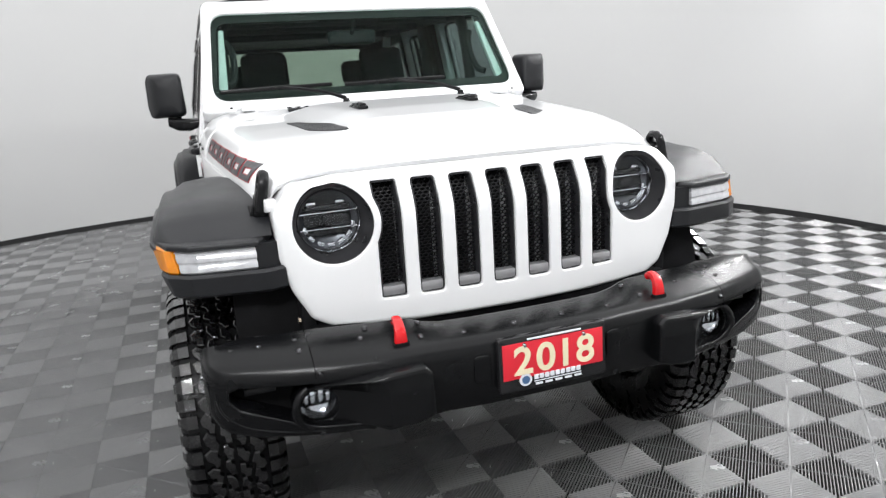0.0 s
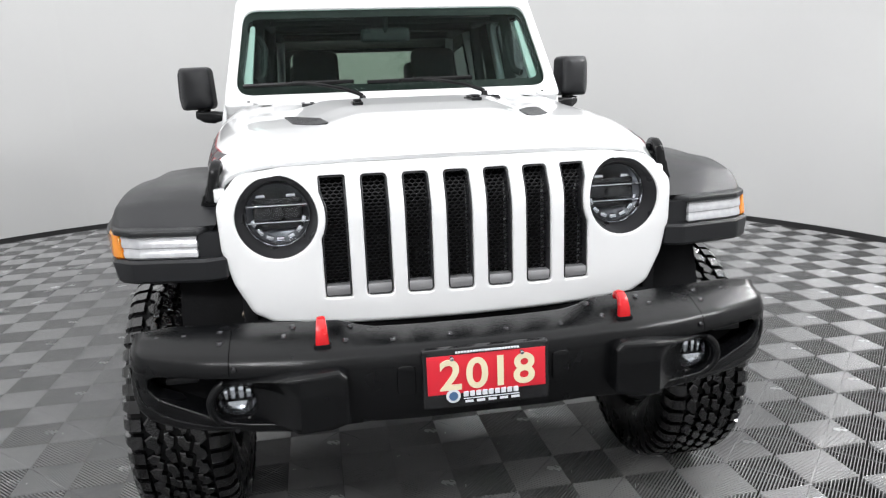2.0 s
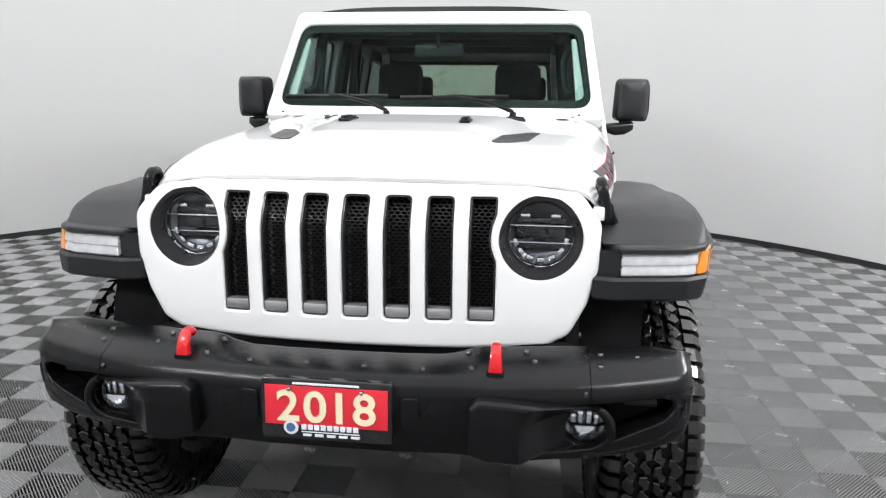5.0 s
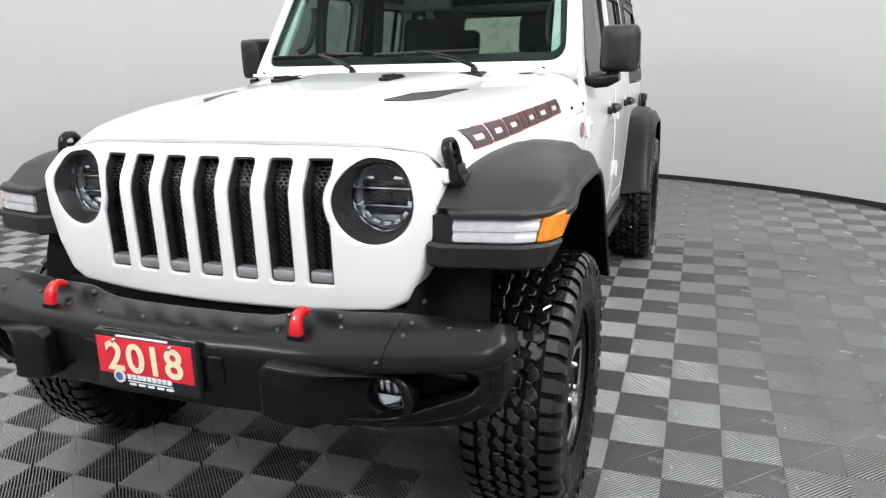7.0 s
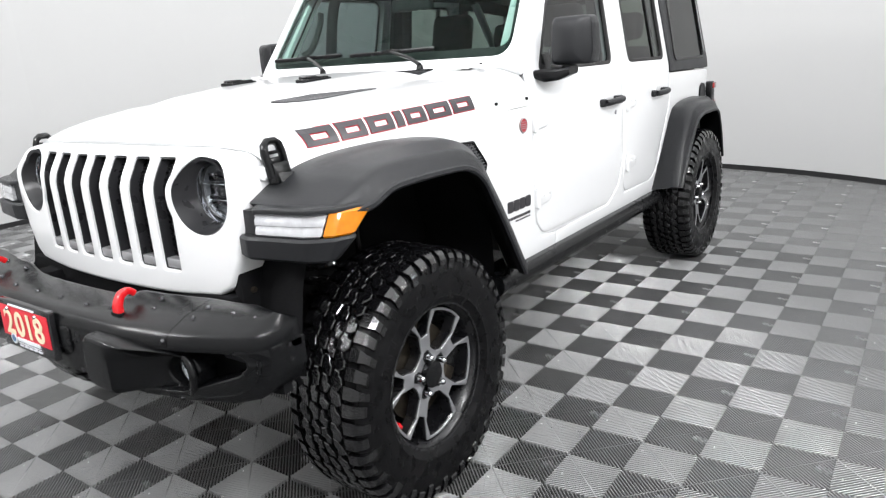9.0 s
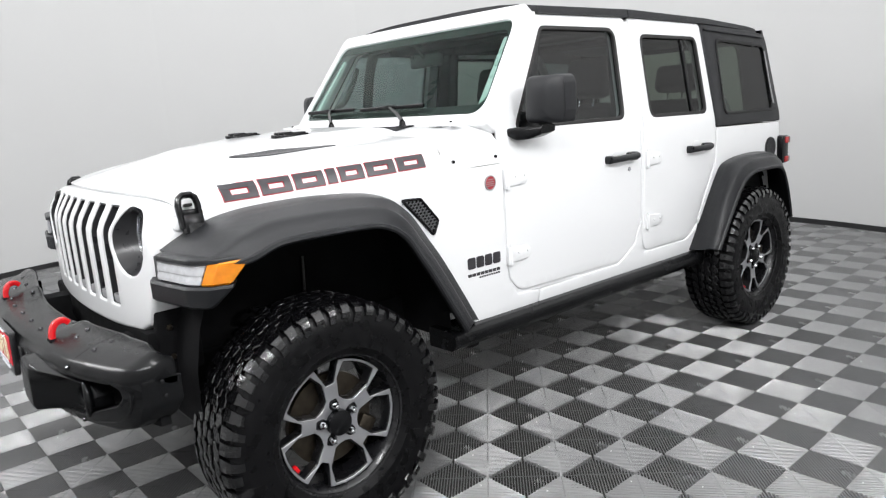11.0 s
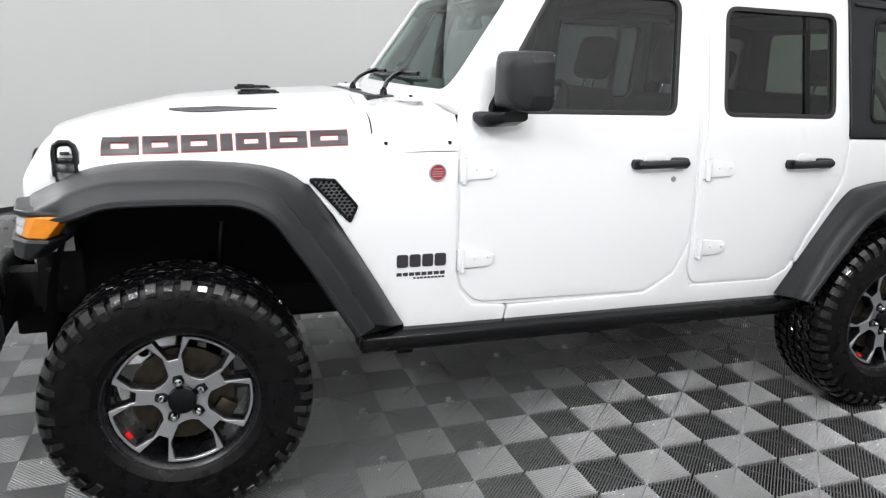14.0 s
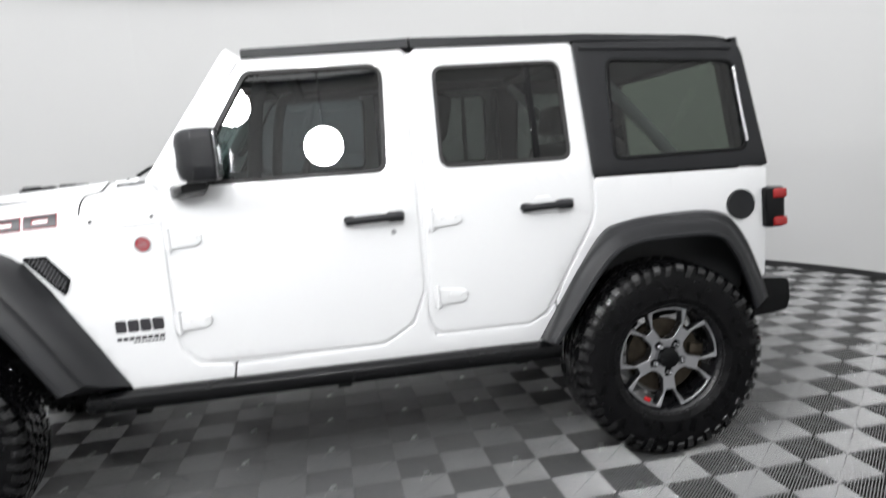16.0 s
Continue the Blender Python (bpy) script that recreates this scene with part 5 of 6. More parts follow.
def make_wheel(side):
    """side: the x direction in which the outer face looks."""
    wheel = empty("wheel", (0, 0, 0))
    bm = bmesh.new()
    carcass = [(-0.118, 0.236), (-0.132, 0.254), (-0.144, 0.30), (-0.144, 0.345), (-0.139, 0.382), (-0.122, 0.403), (-0.08, 0.407), (0.0, 0.407), (0.08, 0.407), (0.122, 0.403), (0.139, 0.382), (0.144, 0.345), (0.144, 0.30), (0.141, 0.276), (0.142, 0.270), (0.134, 0.256), (0.120, 0.236)]
    lathe(bm, carcass, 96, "X")
    x = side * 0.1425
    for k0, count_ in ((20, 9), (200, 9)):
        for k in range(count_):
            q = radians(k0 + k * 7)
            m = Matrix.Rotation(q, 4, "X")
            box(bm, (min(x, x + side * 0.0022), -0.013, 0.295), (max(x, x + side * 0.0022), 0.013, 0.325), 0.0008, 1, m)
    tyre = part("tyre", bm, SIDEWALL, wheel, "black tyre sidewall")
    bm = bmesh.new()
    count = 50
    for k in range(count):
        th = 2 * math.pi * k / count
        wob = 0.0030 * math.sin(k * 2.7)
        for flip in (1, -1):
            t = th + (0.5 * 2 * math.pi / count if flip < 0 else 0)
            # interlocking centre and middle blocks
            tread_block(bm, [(-0.026, 0.005), (0.008, 0.003), (0.014, 0.014), (0.027, 0.017), (0.023, 0.033), (-0.002, 0.038), (-0.010, 0.026), (-0.029, 0.022)], t + wob, flip, 0.406, 0.4245, 0.012)
            tread_block(bm, [(-0.026, 0.047), (0.000, 0.043), (0.007, 0.052), (0.024, 0.049), (0.031, 0.069), (0.013, 0.085), (-0.010, 0.080), (-0.015, 0.067), (-0.028, 0.063)], t + 0.055 - wob, flip, 0.406, 0.4245, 0.012)
            # shoulder lugs, long and short by turns, run down the sidewall
            long = k % 2 == 0
            q0 = t + 0.012
            end = (0.362 if long else 0.380) + CUT.uniform(-0.006, 0.006)
            a0, a1 = -0.0215 + CUT.uniform(-0.001, 0.004), 0.0215 + CUT.uniform(-0.005, 0.001)
            swing = 0.010 + CUT.uniform(-0.006, 0.006)
            profile = [(0.092, 0.4235), (0.122, 0.4185), (0.138, 0.407), (0.1465, 0.392), (0.1468, end)]
            inner = [(0.090, 0.400), (0.118, 0.400), (0.134, 0.385), (0.140, 0.375), (0.1425, end - 0.004)]
            rows = []
            for (x, r), (xi, ri) in zip(profile, inner):
                taper = (0.72 if long else 0.92) if x > 0.13 else 1.0
                if not long:
                    taper *= 0.92
                row = []
                for aa, xx, rr in ((a0, xi, ri), (a0 * 0.96, x, r), (a1 * 0.96, x, r), (a1, xi, ri)):
                    q = q0 + flip * (aa * taper + swing * (0.42 - rr) / 0.06) / TYRE_R
                    row.append(Vector((flip * xx, rr * math.cos(q), rr * math.sin(q))))
                rows.append(row)
            skin(bm, rows, closed=False)
            for row in (rows[0], rows[-1]):
                bm.faces.new([bm.verts.new(p) for p in row])
    bmesh.ops.remove_doubles(bm, verts=bm.verts, dist=1e-6)
    part("tread", bm, RUBBER, tyre, "chunky glossy all-terrain tread", smooth=25)
    # rim: barrel, spoke face with openings, pockets
    f = side
    bm = bmesh.new()
    lathe(bm, [(f * 0.124, 0.2385), (f * 0.127, 0.247), (f * 0.121, 0.251), (f * 0.112, 0.240), (f * 0.098, 0.227), (f * 0.05, 0.221), (-f * 0.10, 0.221), (-f * 0.12, 0.240)], 72, "X")
    rim = part("rim", bm, POCKET, wheel, "alloy rim with black pockets and machined spokes")

    def dish(u, v, d):
        r = math.hypot(u, v)
        return Vector((f * (0.100 - 0.020 * max(0.0, 1 - r / 0.226) - d), u, v))

    def polar(points, turn):
        return [(r * math.cos(radians(a + turn)), r * math.sin(radians(a + turn))) for r, a in points]

    star, radii, openings = [], [], []
    for k in range(5):
        star += polar([(0.2225, -12.5), (0.143, -6.5), (0.143, 6.5), (0.2225, 12.5)] + [(0.2225, a) for a in (20, 28, 36, 44, 52)], 72 * k + 36)
        radii += [0.003, 0.006, 0.006, 0.003, 0, 0, 0, 0, 0]
        arc = [(0.2140, a) for a in (-18.5, -9, 0, 9, 18.5)]
        openings.append(rounded(polar([(0.158, -25.5)] + arc + [(0.158, 25.5), (0.092, 20.5), (0.080, 8), (0.080, -8), (0.092, -20.5)], 72 * k), [0.02, 0.005, 0, 0, 0, 0.005, 0.02, 0.006, 0.008, 0.008, 0.006], 3))
    star = rounded(star, radii, 3)
    seats = []
    for k in range(5):
        seats.append(rounded(polar([(0.046, -14), (0.046, 14), (0.066, 16), (0.086, 9), (0.086, -9), (0.066, -16)], 72 * k + 36), 0.007, 3))
    part("spoke_face", panel(star, dish, 0.004, 0.0012, seats + openings, 0.3, 1), ALLOY, rim, "machined grey spoke face")
    back = panel(inset(star, -0.002), lambda u, v, d: dish(u, v, d + 0.0042), 0.040, 0.002, [inset(q, 0.0035) for q in openings], 0.3, 1)
    part("spoke_body", back, POCKET, rim, "black painted spokes")
    bm = bmesh.new()
    lathe(bm, [(f * 0.110, 0.0), (f * 0.109, 0.034), (f * 0.105, 0.044), (f * 0.075, 0.047)], 32, "X")
    part("centre_cap", bm, SATIN, rim, "black centre cap")
    for k in range(5):
        q = radians(72 * k + 36)
        cy, cz = 0.0635 * math.cos(q), 0.0635 * math.sin(q)
        bm = bmesh.new()
        lathe(bm, [(f * 0.114, 0.0), (f * 0.113, 0.006), (f * 0.106, 0.0110), (f * 0.07, 0.0125)], 12, "X", (0, cy, cz))
        part("lug_nut", bm, CHROME, rim, "chrome lug nut")
        bm = bmesh.new()
        lathe(bm, [(f * 0.089, 0.0165), (f * 0.0905, 0.0175), (f * 0.085, 0.019)], 20, "X", (0, cy, cz))
        part("lug_seat", bm, POCKET, rim)
    # brake behind the spokes
    bm = bmesh.new()
    lathe(bm, [(f * 0.040, 0.06), (f * 0.040, 0.163), (f * 0.018, 0.163), (f * 0.018, 0.06)], 48, "X", closed=True)
    lathe(bm, [(f * 0.055, 0.0), (f * 0.055, 0.07), (f * 0.018, 0.075)], 32, "X")
    brake = part("brake_disc", bm, STEEL, wheel, "steel brake disc")
    bm = bmesh.new()
    q = Matrix.Rotation(radians(-25 if side > 0 else 25), 4, "X")
    box(bm, (min(f * 0.0, f * 0.065), 0.11, -0.055), (max(f * 0.0, f * 0.065), 0.178, 0.055), 0.012, 2, q)
    part("caliper", bm, STEEL, wheel, "grey brake caliper")
    bm = bmesh.new()
    q = Matrix.Rotation(radians(222), 4, "X")
    box(bm, (min(f * 0.070, f * 0.088), 0.196, -0.010), (max(f * 0.070, f * 0.088), 0.2195, 0.016), 0.003, 2, q)
    part("rim_badge", bm, RED, wheel, "small red mark on the rim")
    return wheel


def mount(wheel, place, roll):
    wheel.matrix_basis = Matrix.Translation(place) @ Matrix.Rotation(radians(roll), 4, "X")
    wheel.parent = car
    wheel.matrix_parent_inverse = car.matrix_world.inverted()


left, right = make_wheel(1), make_wheel(-1)
HUB = 0.852
rear_left, rear_right = copy_thing(left, Matrix()), copy_thing(right, Matrix())
mount(left, (HUB, 0.005, 0.421), -10)
mount(right, (-HUB, 0.005, 0.421), 0)
mount(rear_left, (HUB, 3.008, 0.421), 18)
mount(rear_right, (-HUB, 3.008, 0.421), 40)

# ---- underbody ----
bm = bmesh.new()
for s in (-1, 1):
    box(bm, (s * 0.44 - 0.04, -0.56, 0.52), (s * 0.44 + 0.04, 3.5, 0.64), 0.01)
for y in (0.75, 1.8, 2.5, 3.45):
    box(bm, (-0.42, y - 0.04, 0.53), (0.42, y + 0.04, 0.61), 0.008)
part("chassis_frame", bm, DARK, car, "black chassis frame")
for y, off in ((0.0, -0.25), (3.008, 0.0)):
    bm = bmesh.new()
    rod(bm, (-0.74, y, 0.417), (0.74, y, 0.417), 0.042, seg=16)
    sphere = bmesh.new()
    bmesh.ops.create_uvsphere(sphere, u_segments=20, v_segments=12, radius=0.125)
    join(bm, sphere, Matrix.Translation((off, y, 0.417)) @ Matrix.Diagonal((0.95, 1.1, 1.05, 1)))
    axle = part("axle", bm, DARK, car, "black solid axle")
    for s in (-1, 1):
        bm = bmesh.new()
        tube(bm, [(s * 0.52 + 0.062 * math.cos(a), y - 0.02 + 0.062 * math.sin(a), 0.47 + 0.30 * a / (2 * math.pi * 6)) for a in np.linspace(0, 2 * math.pi * 6, 110)], 0.009, 6)
        part("coil_spring", bm, GLOSSY, axle, "black coil spring")
        bm = bmesh.new()
        rod(bm, (s * 0.60, y + 0.10, 0.40), (s * 0.56, y + 0.13, 0.66), 0.030, seg=14)
        rod(bm, (s * 0.56, y + 0.13, 0.66), (s * 0.53, y + 0.16, 0.92), 0.012, seg=10)
        rod(bm, (s * 0.565, y + 0.127, 0.655), (s * 0.562, y + 0.13, 0.675), 0.034, seg=14)
        part("shock_absorber", bm, SATIN, axle, "dark shock absorber")
bm = bmesh.new()
rod(bm, (-0.60, -0.14, 0.44), (0.60, -0.14, 0.46), 0.020)
rod(bm, (-0.55, -0.20, 0.50), (0.45, -0.22, 0.58), 0.018)
rod(bm, (-0.5, 0.2, 0.5), (0.5, 0.16, 0.56), 0.02)
part("steering_link", bm, SATIN, car)
bm = bmesh.new()
box(bm, (-0.42, -0.36, 0.66), (0.42, 0.72, 1.13), 0.02)
part("engine_bay", bm, DARK, car)
bm = bmesh.new()
box(bm, (-0.30, 0.85, 0.40), (0.30, 2.3, 0.56), 0.03)
rod(bm, (0.25, 2.5, 0.47), (0.36, 2.62, 0.47), 0.03)
box(bm, (-0.35, 3.15, 0.45), (0.35, 3.42, 0.62), 0.04)
part("gearbox", bm, DARK, car)
bm = bmesh.new()
box(bm, (-0.60, -0.47, 0.66), (0.60, -0.37, 0.79), 0.01)
for s in (-1, 1):
    box(bm, (s * 0.44 - 0.05, -0.60, 0.60), (s * 0.44 + 0.05, -0.40, 0.76), 0.01)
part("crossmember", bm, DARK, car)
for s in (-1, 1):
    for yc, z_top, y0, y1 in ((0.0, 1.03, -0.40, 0.66), (3.008, 0.93, 2.50, 3.50)):
        bm = bmesh.new()
        path = []
        for k in range(19):
            a = math.pi * k / 18
            y = (y0 + y1) / 2 - (y1 - y0) / 2 * math.cos(a)
            z = 0.50 + (z_top - 0.50) * min(1.0, 1.35 * math.sin(a) ** 0.75)
            path.append((y, z))
        skin(bm, [[Vector((s * x, y, z)) for y, z in path] for x in (0.46, 0.70, 0.80)], closed=False)
        face = [bm.verts.new((s * 0.46, y, z)) for y, z in path]
        bm.faces.new(face)
        part("wheel_liner", bm, DARK, car, "black inner wheel-arch liner")
for s in (-1, 1):
    # bracket plates with small bolts beside the grille
    bm = bmesh.new()
    box(bm, (s * 0.60 - 0.02, -0.44, 0.64), (s * 0.60 + 0.02, -0.30, 0.86), 0.008)
    bracket = part("bracket", bm, DARK, car)
    for y, z in ((-0.40, 0.80), (-0.36, 0.73), (-0.40, 0.70)):
        bm = bmesh.new()
        lathe(bm, [(s * 0.630, 0.0), (s * 0.628, 0.009), (s * 0.618, 0.012)], 6, "X", (0, y, z))
        part("bolt", bm, STEEL, bracket, "bare steel bolt")

# ---- decals and badges (names stand as plain shapes) ----
def letter_cells(bm_dark, bm_edge, surf, y0, z0, w, h, cells):
    """A plain block with cut-outs: outer size w x h from (y0, z0) upwards; cells: holes as fractions."""
    outer = [(y0, z0), (y0 + w, z0), (y0 + w, z0 + h), (y0, z0 + h)]
    holes = [[(y0 + w * a, z0 + h * b), (y0 + w * c, z0 + h * b), (y0 + w * c, z0 + h * d), (y0 + w * a, z0 + h * d)] for a, b, c, d in cells]
    join(bm_dark, panel(outer, lambda u, v, d: surf(u, v, d - 0.0038), 0.0012, 0.0002, holes, 0.014, 1))
    edge = inset(outer, -0.0028)
    join(bm_edge, panel(edge, lambda u, v, d: surf(u, v, d - 0.0022), 0.0012, 0.0002, [inset(q, 0.0028) for q in holes], 0.014, 1))


def hood_side(s):
    """The flank of the bonnet: along y, up the flank from its lower edge."""
    def place(y, v, d):
        length = HOOD1 - HOOD0
        q = (y - HOOD_SWEEP - HOOD_SWEEP * HOOD0 / length) / (1 - HOOD_SWEEP / length)
        w, lo = hood_edge(q), hood_low(q)
        z = lo + v
        a, b = 0.0, w
        for _ in range(18):
            mid = (a + b) / 2
            if hood_z(mid, q) > z:
                a = mid
            else:
                b = mid
        return Vector((s * (a - d), y, z - d * 0.7))
    return place


for s in (-1, 1):
    surf = hood_side(s)
    y = -0.194
    widths = [0.112, 0.104, 0.108, 0.034, 0.094, 0.118, 0.122]
    gap = (0.78 - sum(widths)) / 6
    for w in widths:
        dark, edge = bmesh.new(), bmesh.new()
        cells = [(0.24, 0.30, 0.76, 0.70)] if w > 0.05 else []
        letter_cells(dark, edge, surf, y, 0.0205 + 0.013 * (y + 0.194), w, 0.050 - 0.004 * (y + 0.194), cells)
        block = part("decal_block", dark, DECAL, hood, "charcoal decal block with red edge", smooth=0)
        part("decal_edge", edge, RED_DECAL, block, smooth=0)
        y += w + gap
    side = side_surf(s)
    bm = bmesh.new()
    x = body_x(0.90, 1.105)
    lathe(bm, [(s * (x + 0.004), 0.0), (s * (x + 0.004), 0.028), (s * (x + 0.001), 0.031)], 32, "X", (0, 0.900, 1.124))
    badge = part("round_badge", bm, RED_DECAL, car, "small round red wing badge")
    bm = bmesh.new()
    tube(bm, [(s * (x + 0.004), 0.900 + 0.029 * math.cos(a), 1.124 + 0.029 * math.sin(a)) for a in np.linspace(0, 2 * math.pi, 33)[:-1]], 0.0026, 6, loop=True)
    for k, dz in enumerate((-0.014, -0.006, 0.002, 0.012)):
        w = (0.018, 0.022, 0.020, 0.016)[k]
        box(bm, (min(s * (x + 0.003), s * (x + 0.0052)), 0.900 - w, 1.124 + dz), (max(s * (x + 0.003), s * (x + 0.0052)), 0.900 + w, 1.124 + dz + 0.003))
    part("badge_relief", bm, SATIN_GREY, badge, "grey badge rim and bars")
    for k, (a, b, lo, hi) in enumerate(((0.753, 0.795, 0.780, 0.828), (0.801, 0.842, 0.780, 0.828), (0.848, 0.889, 0.780, 0.828), (0.895, 0.938, 0.780, 0.828))):
        shape = [(a, lo), (b, lo), (b, hi), (a, hi)]
        part("maker_badge", panel(rounded(shape, 0.009, 3), side_surf(s, 0.004), 0.005, 0.001, (), 0.1, 1), DECAL, car, "dark grey maker badge shape")
    for k in range(8):
        y0 = 0.753 + k * 0.0233
        bm = panel([(y0, 0.7465), (y0 + 0.019, 0.7465), (y0 + 0.019, 0.7595), (y0, 0.7595)], side_surf(s, 0.0015), 0.002, 0.0003, step=0.1, steps=1)
        part("badge_bar", bm, DECAL, car, "small dark bar of model lettering", smooth=0)
    for k in range(9):
        y0 = 0.815 + k * 0.0136
        bm = panel([(y0, 0.7335), (y0 + 0.010, 0.7335), (y0 + 0.010, 0.7405), (y0, 0.7405)], side_surf(s, 0.0015), 0.002, 0.0003, step=0.1, steps=1)
        part("badge_bar", bm, DECAL, car, "small dark bar of model lettering", smooth=0)

# ---- cabin ----
bm = bmesh.new()
box(bm, (-0.74, 0.95, 0.55), (0.74, 3.48, 0.66), 0.01)
part("cabin_floor", bm, CABIN, car)
for s in (-1, 1):
    for y0, y1 in ((1.06, 1.95), (2.06, 2.72), (2.80, 3.48)):
        bm = bmesh.new()
        box(bm, (min(s * 0.70, s * 0.765), y0, 0.64), (max(s * 0.70, s * 0.765), y1, 1.29), 0.02)
        part("door_card", bm, CABIN, car, "dark inner door trim")
bm = bmesh.new()
sect = [(0.98, 1.0), (0.99, 1.34), (1.06, 1.372), (1.20, 1.368), (1.34, 1.32), (1.38, 1.22), (1.30, 1.0)]
skin(bm, [[Vector((x, y, z)) for y, z in sect] for x in (-0.72, -0.4, 0, 0.4, 0.72)])
part("dashboard", bm, CABIN, car, "dark dashboard")
bm = bmesh.new()
m = Matrix.Translation((0.37, 1.50, 1.26)) @ Matrix.Rotation(radians(65), 4, "X")
tube(bm, [m @ Vector((0.185 * math.cos(a), 0.185 * math.sin(a), 0)) for a in np.linspace(0, 2 * math.pi, 37)[:-1]], 0.016, 8, loop=True)
for a in (0, 180, 270):
    rod(bm, m @ Vector((0, 0, -0.01)), m @ Vector((0.18 * math.cos(radians(a)), 0.18 * math.sin(radians(a)), 0)), 0.014)
rod(bm, m @ Vector((0, 0, -0.02)), m @ Vector((0, 0, 0.02)), 0.06)
rod(bm, m @ Vector((0, 0, 0)), (0.37, 1.32, 1.16), 0.03)
part("steering_wheel", bm, CABIN, car, "black steering wheel")


def seat(x, y, width, rear=False):
    s = empty("seat", (x, y, 0.66))
    s.parent = car
    s.matrix_parent_inverse = car.matrix_world.inverted()
    bm = bmesh.new()
    box(bm, (x - width / 2, y - 0.25, 0.78), (x + width / 2, y + 0.25, 0.94), 0.05, 3)
    box(bm, (x - width / 2 + 0.04, y - 0.2, 0.66), (x + width / 2 - 0.04, y + 0.2, 0.80), 0.01)
    part("seat_cushion", bm, SEAT, s, "black cloth cushion")
    lean = Matrix.Translation((x, y + 0.22, 0.90)) @ Matrix.Rotation(radians(-14), 4, "X")
    bm = bmesh.new()
    box(bm, (-width / 2 + 0.01, -0.05, 0.0), (width / 2 - 0.01, 0.07, 0.50), 0.05, 3, lean)
    part("backrest", bm, SEAT, s, "black cloth backrest")
    for dx in ((0.0,) if not rear else (-0.42, 0.42)):
        bm = bmesh.new()
        box(bm, (dx - 0.14, -0.045, 0.545), (dx + 0.14, 0.06, 0.775 if not rear else 0.72), 0.045, 3, lean)
        rest = part("headrest", bm, SEAT, s, "black headrest on two chrome posts")
        bm = bmesh.new()
        for off in (-0.05, 0.05):
            rod(bm, lean @ Vector((dx + off, 0.01, 0.48)), lean @ Vector((dx + off, 0.01, 0.57)), 0.007)
        part("post", bm, CHROME, rest, "chrome headrest post")
    return s


seat(0.37, 1.78, 0.52)
seat(-0.37, 1.78, 0.52)
seat(0.0, 2.62, 1.28, True)
bm = bmesh.new()
for s in (-1, 1):
    tube(bm, lines([(s * 0.66, 1.33, 1.30), (s * 0.645, 1.40, 1.72), (s * 0.61, 1.52, 1.775), (s * 0.61, 2.05, 1.785), (s * 0.60, 2.75, 1.775), (s * 0.61, 2.86, 1.74)], 4), 0.030, 10)
    tube(bm, [(s * 0.66, 2.03, 0.70), (s * 0.66, 2.03, 1.30), (s * 0.615, 2.04, 1.78)], 0.032, 10)
for y in (1.52, 2.05, 2.78):
    rod(bm, (-0.61, y, 1.78), (0.61, y, 1.78), 0.030)
part("roll_cage", bm, CABIN, car, "padded black roll cage")
for s in (-1, 1):
    bm = bmesh.new()
    tube(bm, [(s * 0.60, 2.80, 1.76), (s * 0.635, 3.12, 1.40), (s * 0.66, 3.36, 1.10), (s * 0.66, 3.40, 0.80)], 0.028, 10)
    part("rear_stay", bm, WHITE, car, "pale sloping roll-cage stay")
bm = bmesh.new()
box(bm, (-0.125, -0.02, -0.035), (0.125, 0.02, 0.035), 0.015, 3, Matrix.Translation((-0.01, 1.30, 1.680)) @ Matrix.Rotation(radians(8), 4, "X"))
rod(bm, (-0.01, 1.29, 1.69), (-0.01, screen_y(0, 1.76) + 0.03, 1.765), 0.010)
part("rear_view_mirror", bm, BOWL, car, "black rear-view mirror")
for s in (-1, 1):
    bm = bmesh.new()
    tube(bm, lines([(s * 0.655, 1.13, 1.47), (s * 0.62, 1.17, 1.50), (s * 0.61, 1.24, 1.62), (s * 0.635, 1.28, 1.68)], 4), 0.016, 8)
    part("grab_handle", bm, CABIN, car, "black grab handle")
    bm = bmesh.new()
    box(bm, (s * 0.36 - 0.20, 1.255, 1.765), (s * 0.36 + 0.20, 1.40, 1.785), 0.008)
    part("sun_visor", bm, CABIN, car, "dark sun visor")

# pieces stay two levels below the car
bpy.context.view_layer.update()
for ob in list(car.children_recursive):
    while ob.parent is not car and ob.parent.parent is not car and ob.parent.parent is not None:
        place, up = ob.matrix_world.copy(), ob.parent.parent
        ob.parent = up
        ob.matrix_parent_inverse = up.matrix_world.inverted()
        ob.matrix_basis = place

# ---- ribbed floor tiles: each of 0.41 m holds four quarters with ribs on alternate diagonals ----
QUARTER, GRID, LAY = 0.2036, Vector((1.2356, 1.2077)), radians(0.576)
RIBS = 26
PITCH = QUARTER * math.sqrt(2) / RIBS
RIB = PITCH * 0.45


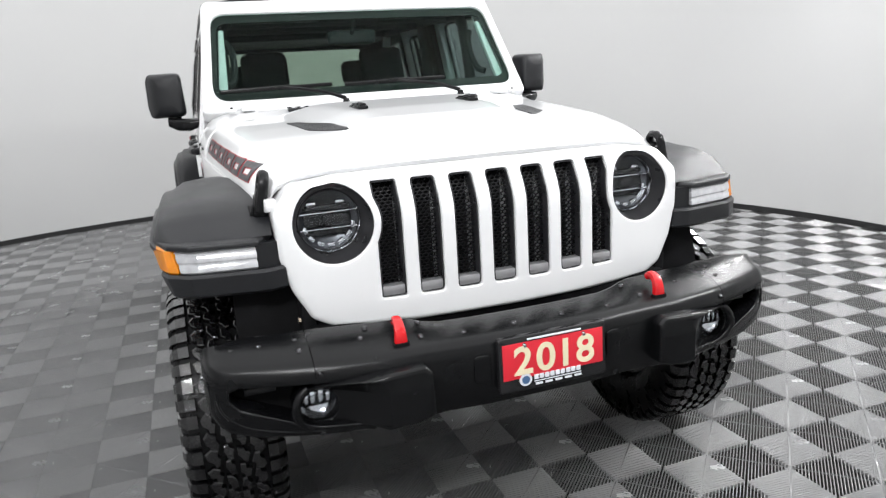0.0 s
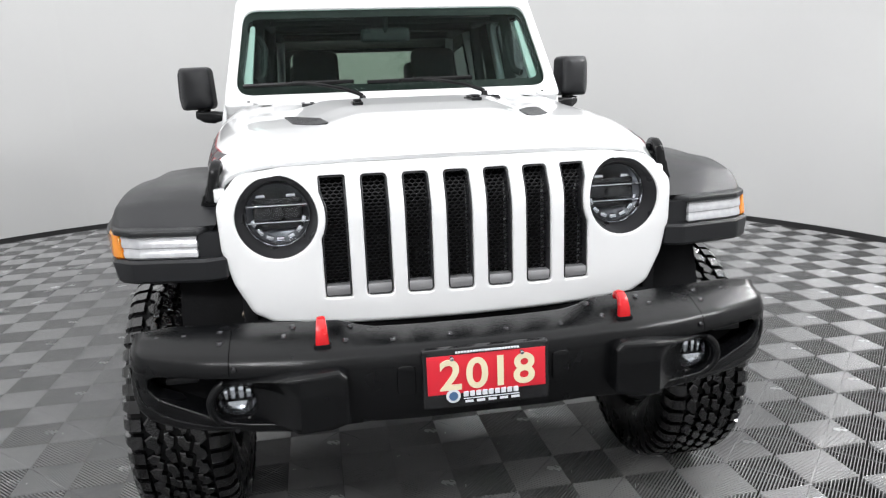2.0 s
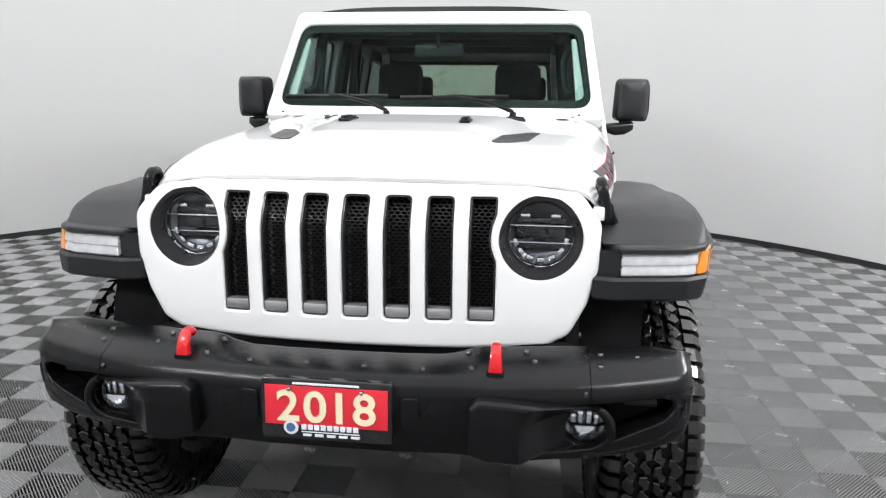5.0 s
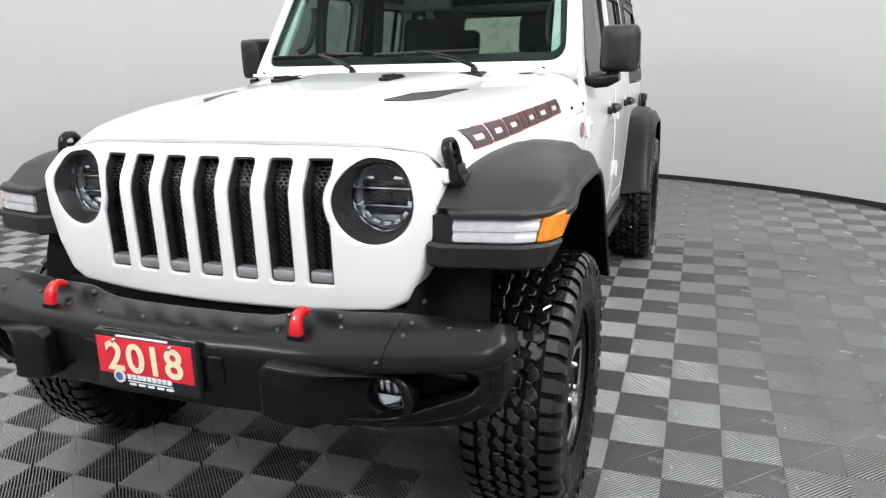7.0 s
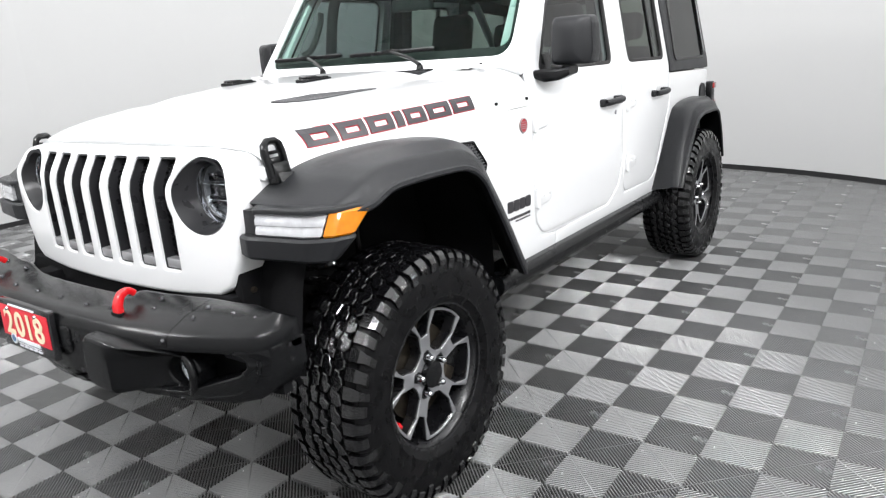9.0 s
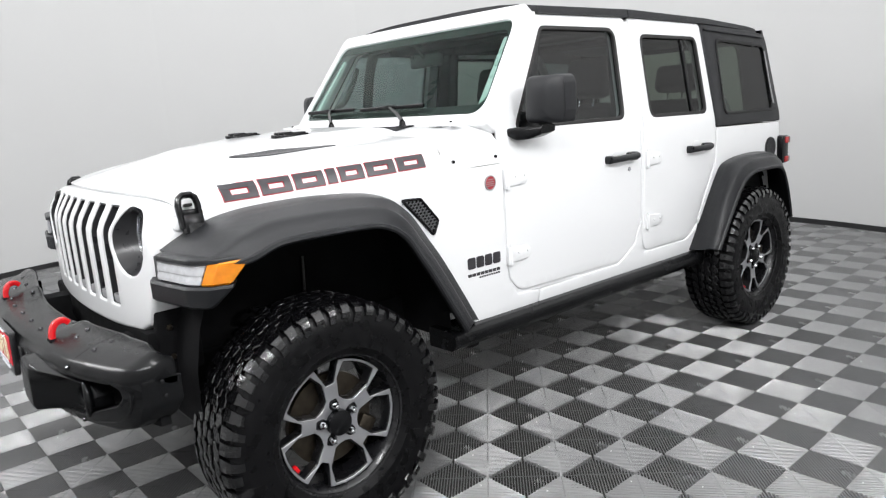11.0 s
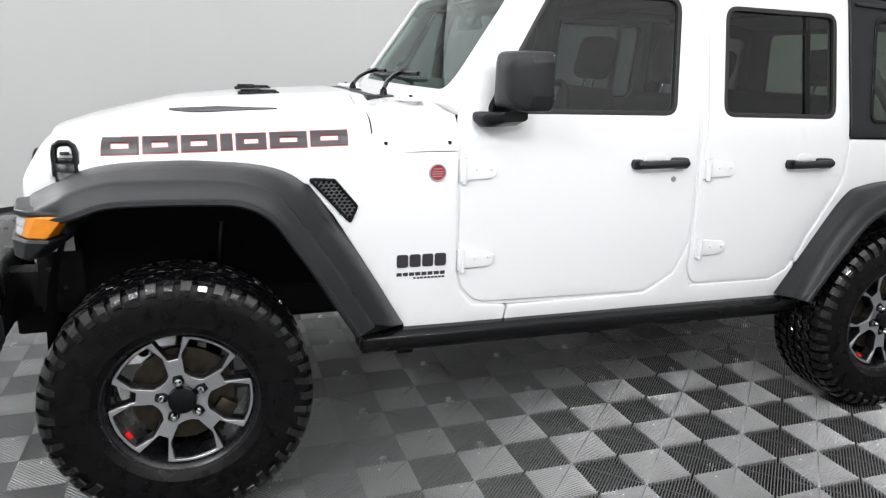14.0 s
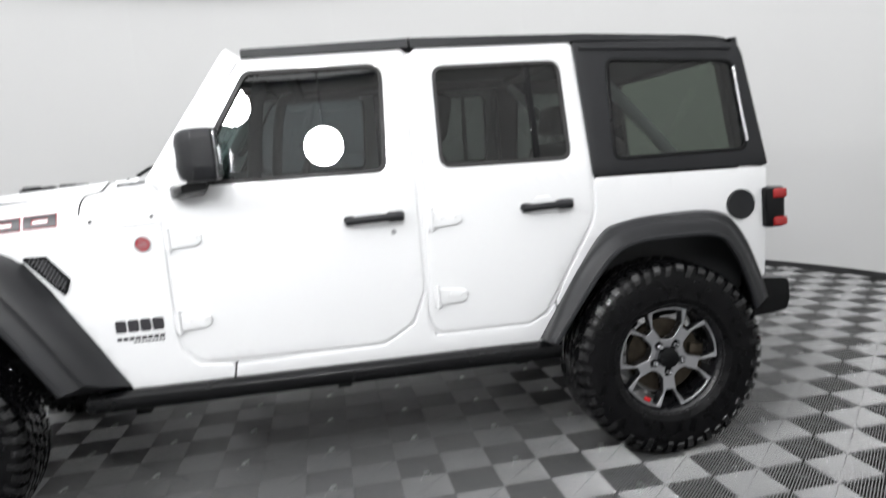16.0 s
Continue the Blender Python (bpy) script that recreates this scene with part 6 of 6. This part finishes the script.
def tile_geometry():
    verts, faces = [], []
    reach = (QUARTER - 0.001) * math.sqrt(2) / 2
    profile = [(-0.5, -0.0165), (-0.49, -0.0050), (-0.46, -0.0026), (-0.26, -0.0004), (0.26, -0.0004), (0.46, -0.0026), (0.49, -0.0050), (0.5, -0.0165)]
    for qx in (0, 1):
        for qy in (0, 1):
            cx, cy = (qx + 0.5) * QUARTER, (qy + 0.5) * QUARTER
            sx = -1 if (qx + qy) % 2 == 0 else 1
            along, over = Vector((sx, 1)) / math.sqrt(2), Vector((1, -sx)) / math.sqrt(2)

            def strip(section, ends):
                n, k = len(verts), len(section)
                for end in (0, 1):
                    for (c, z), e in zip(section, ends):
                        p = over * c + along * e[end]
                        verts.append((cx + p.x, cy + p.y, z))
                for i in range(k - 1):
                    faces.append((n + i, n + i + 1, n + k + i + 1, n + k + i))

            for k in range(RIBS):
                mid = (k - (RIBS - 1) / 2) * PITCH
                section = [(mid + f * RIB, z) for f, z in profile]
                far = [reach - abs(c) for c, _ in section]
                strip(section, [(0.0012, e) for e in far])
                strip(section, [(-e, -0.0012) for e in far])
            w = 0.0026
            bar = [(-reach * 0.98, -0.0165), (-reach * 0.98, -0.0026), (reach * 0.98, -0.0026), (reach * 0.98, -0.0165)]
            strip(bar, [(-w, w)] * 4)
    return verts, faces


verts, faces = tile_geometry()
tile_mesh = bpy.data.meshes.new("tile")
tile_mesh.from_pydata(verts, [], faces)
tile_mesh.materials.append(TILE)
tile_mesh.polygons.foreach_set("use_smooth", [True] * len(tile_mesh.polygons))
spots = []
for i in range(-18, 14):
    for j in range(-16, 16):
        x, y = GRID + Matrix.Rotation(LAY, 2) @ Vector((i, j)) * 2 * QUARTER
        mid = Vector((x + QUARTER, y + QUARTER))
        if (mid - CENTRE).length < RADIUS + 0.2:
            near = abs(mid.x - 1.6) + 0.8 * abs(mid.y - 0.8)
            spots.append((near, x, y))
spots.sort()
for near, x, y in spots[:300]:
    shared("tile", tile_mesh, floor, Matrix.Translation((x, y, 0)) @ Matrix.Rotation(LAY, 4, "Z"))
rest = spots[300:]
base_v, base_f = np.array([Matrix.Rotation(LAY, 3, "Z") @ Vector(v) for v in verts]), np.array(faces)
all_v = np.concatenate([base_v + (x, y, 0) for _, x, y in rest])
all_f = np.concatenate([base_f + n * len(base_v) for n in range(len(rest))])
far = bpy.data.meshes.new("far_tiles")
far.from_pydata(all_v.tolist(), [], all_f.tolist())
far.materials.append(TILE)
far.polygons.foreach_set("use_smooth", [True] * len(far.polygons))
far_tiles = new("far_tiles", far)
far_tiles.parent = floor
tagged(far_tiles, kind="stuff")
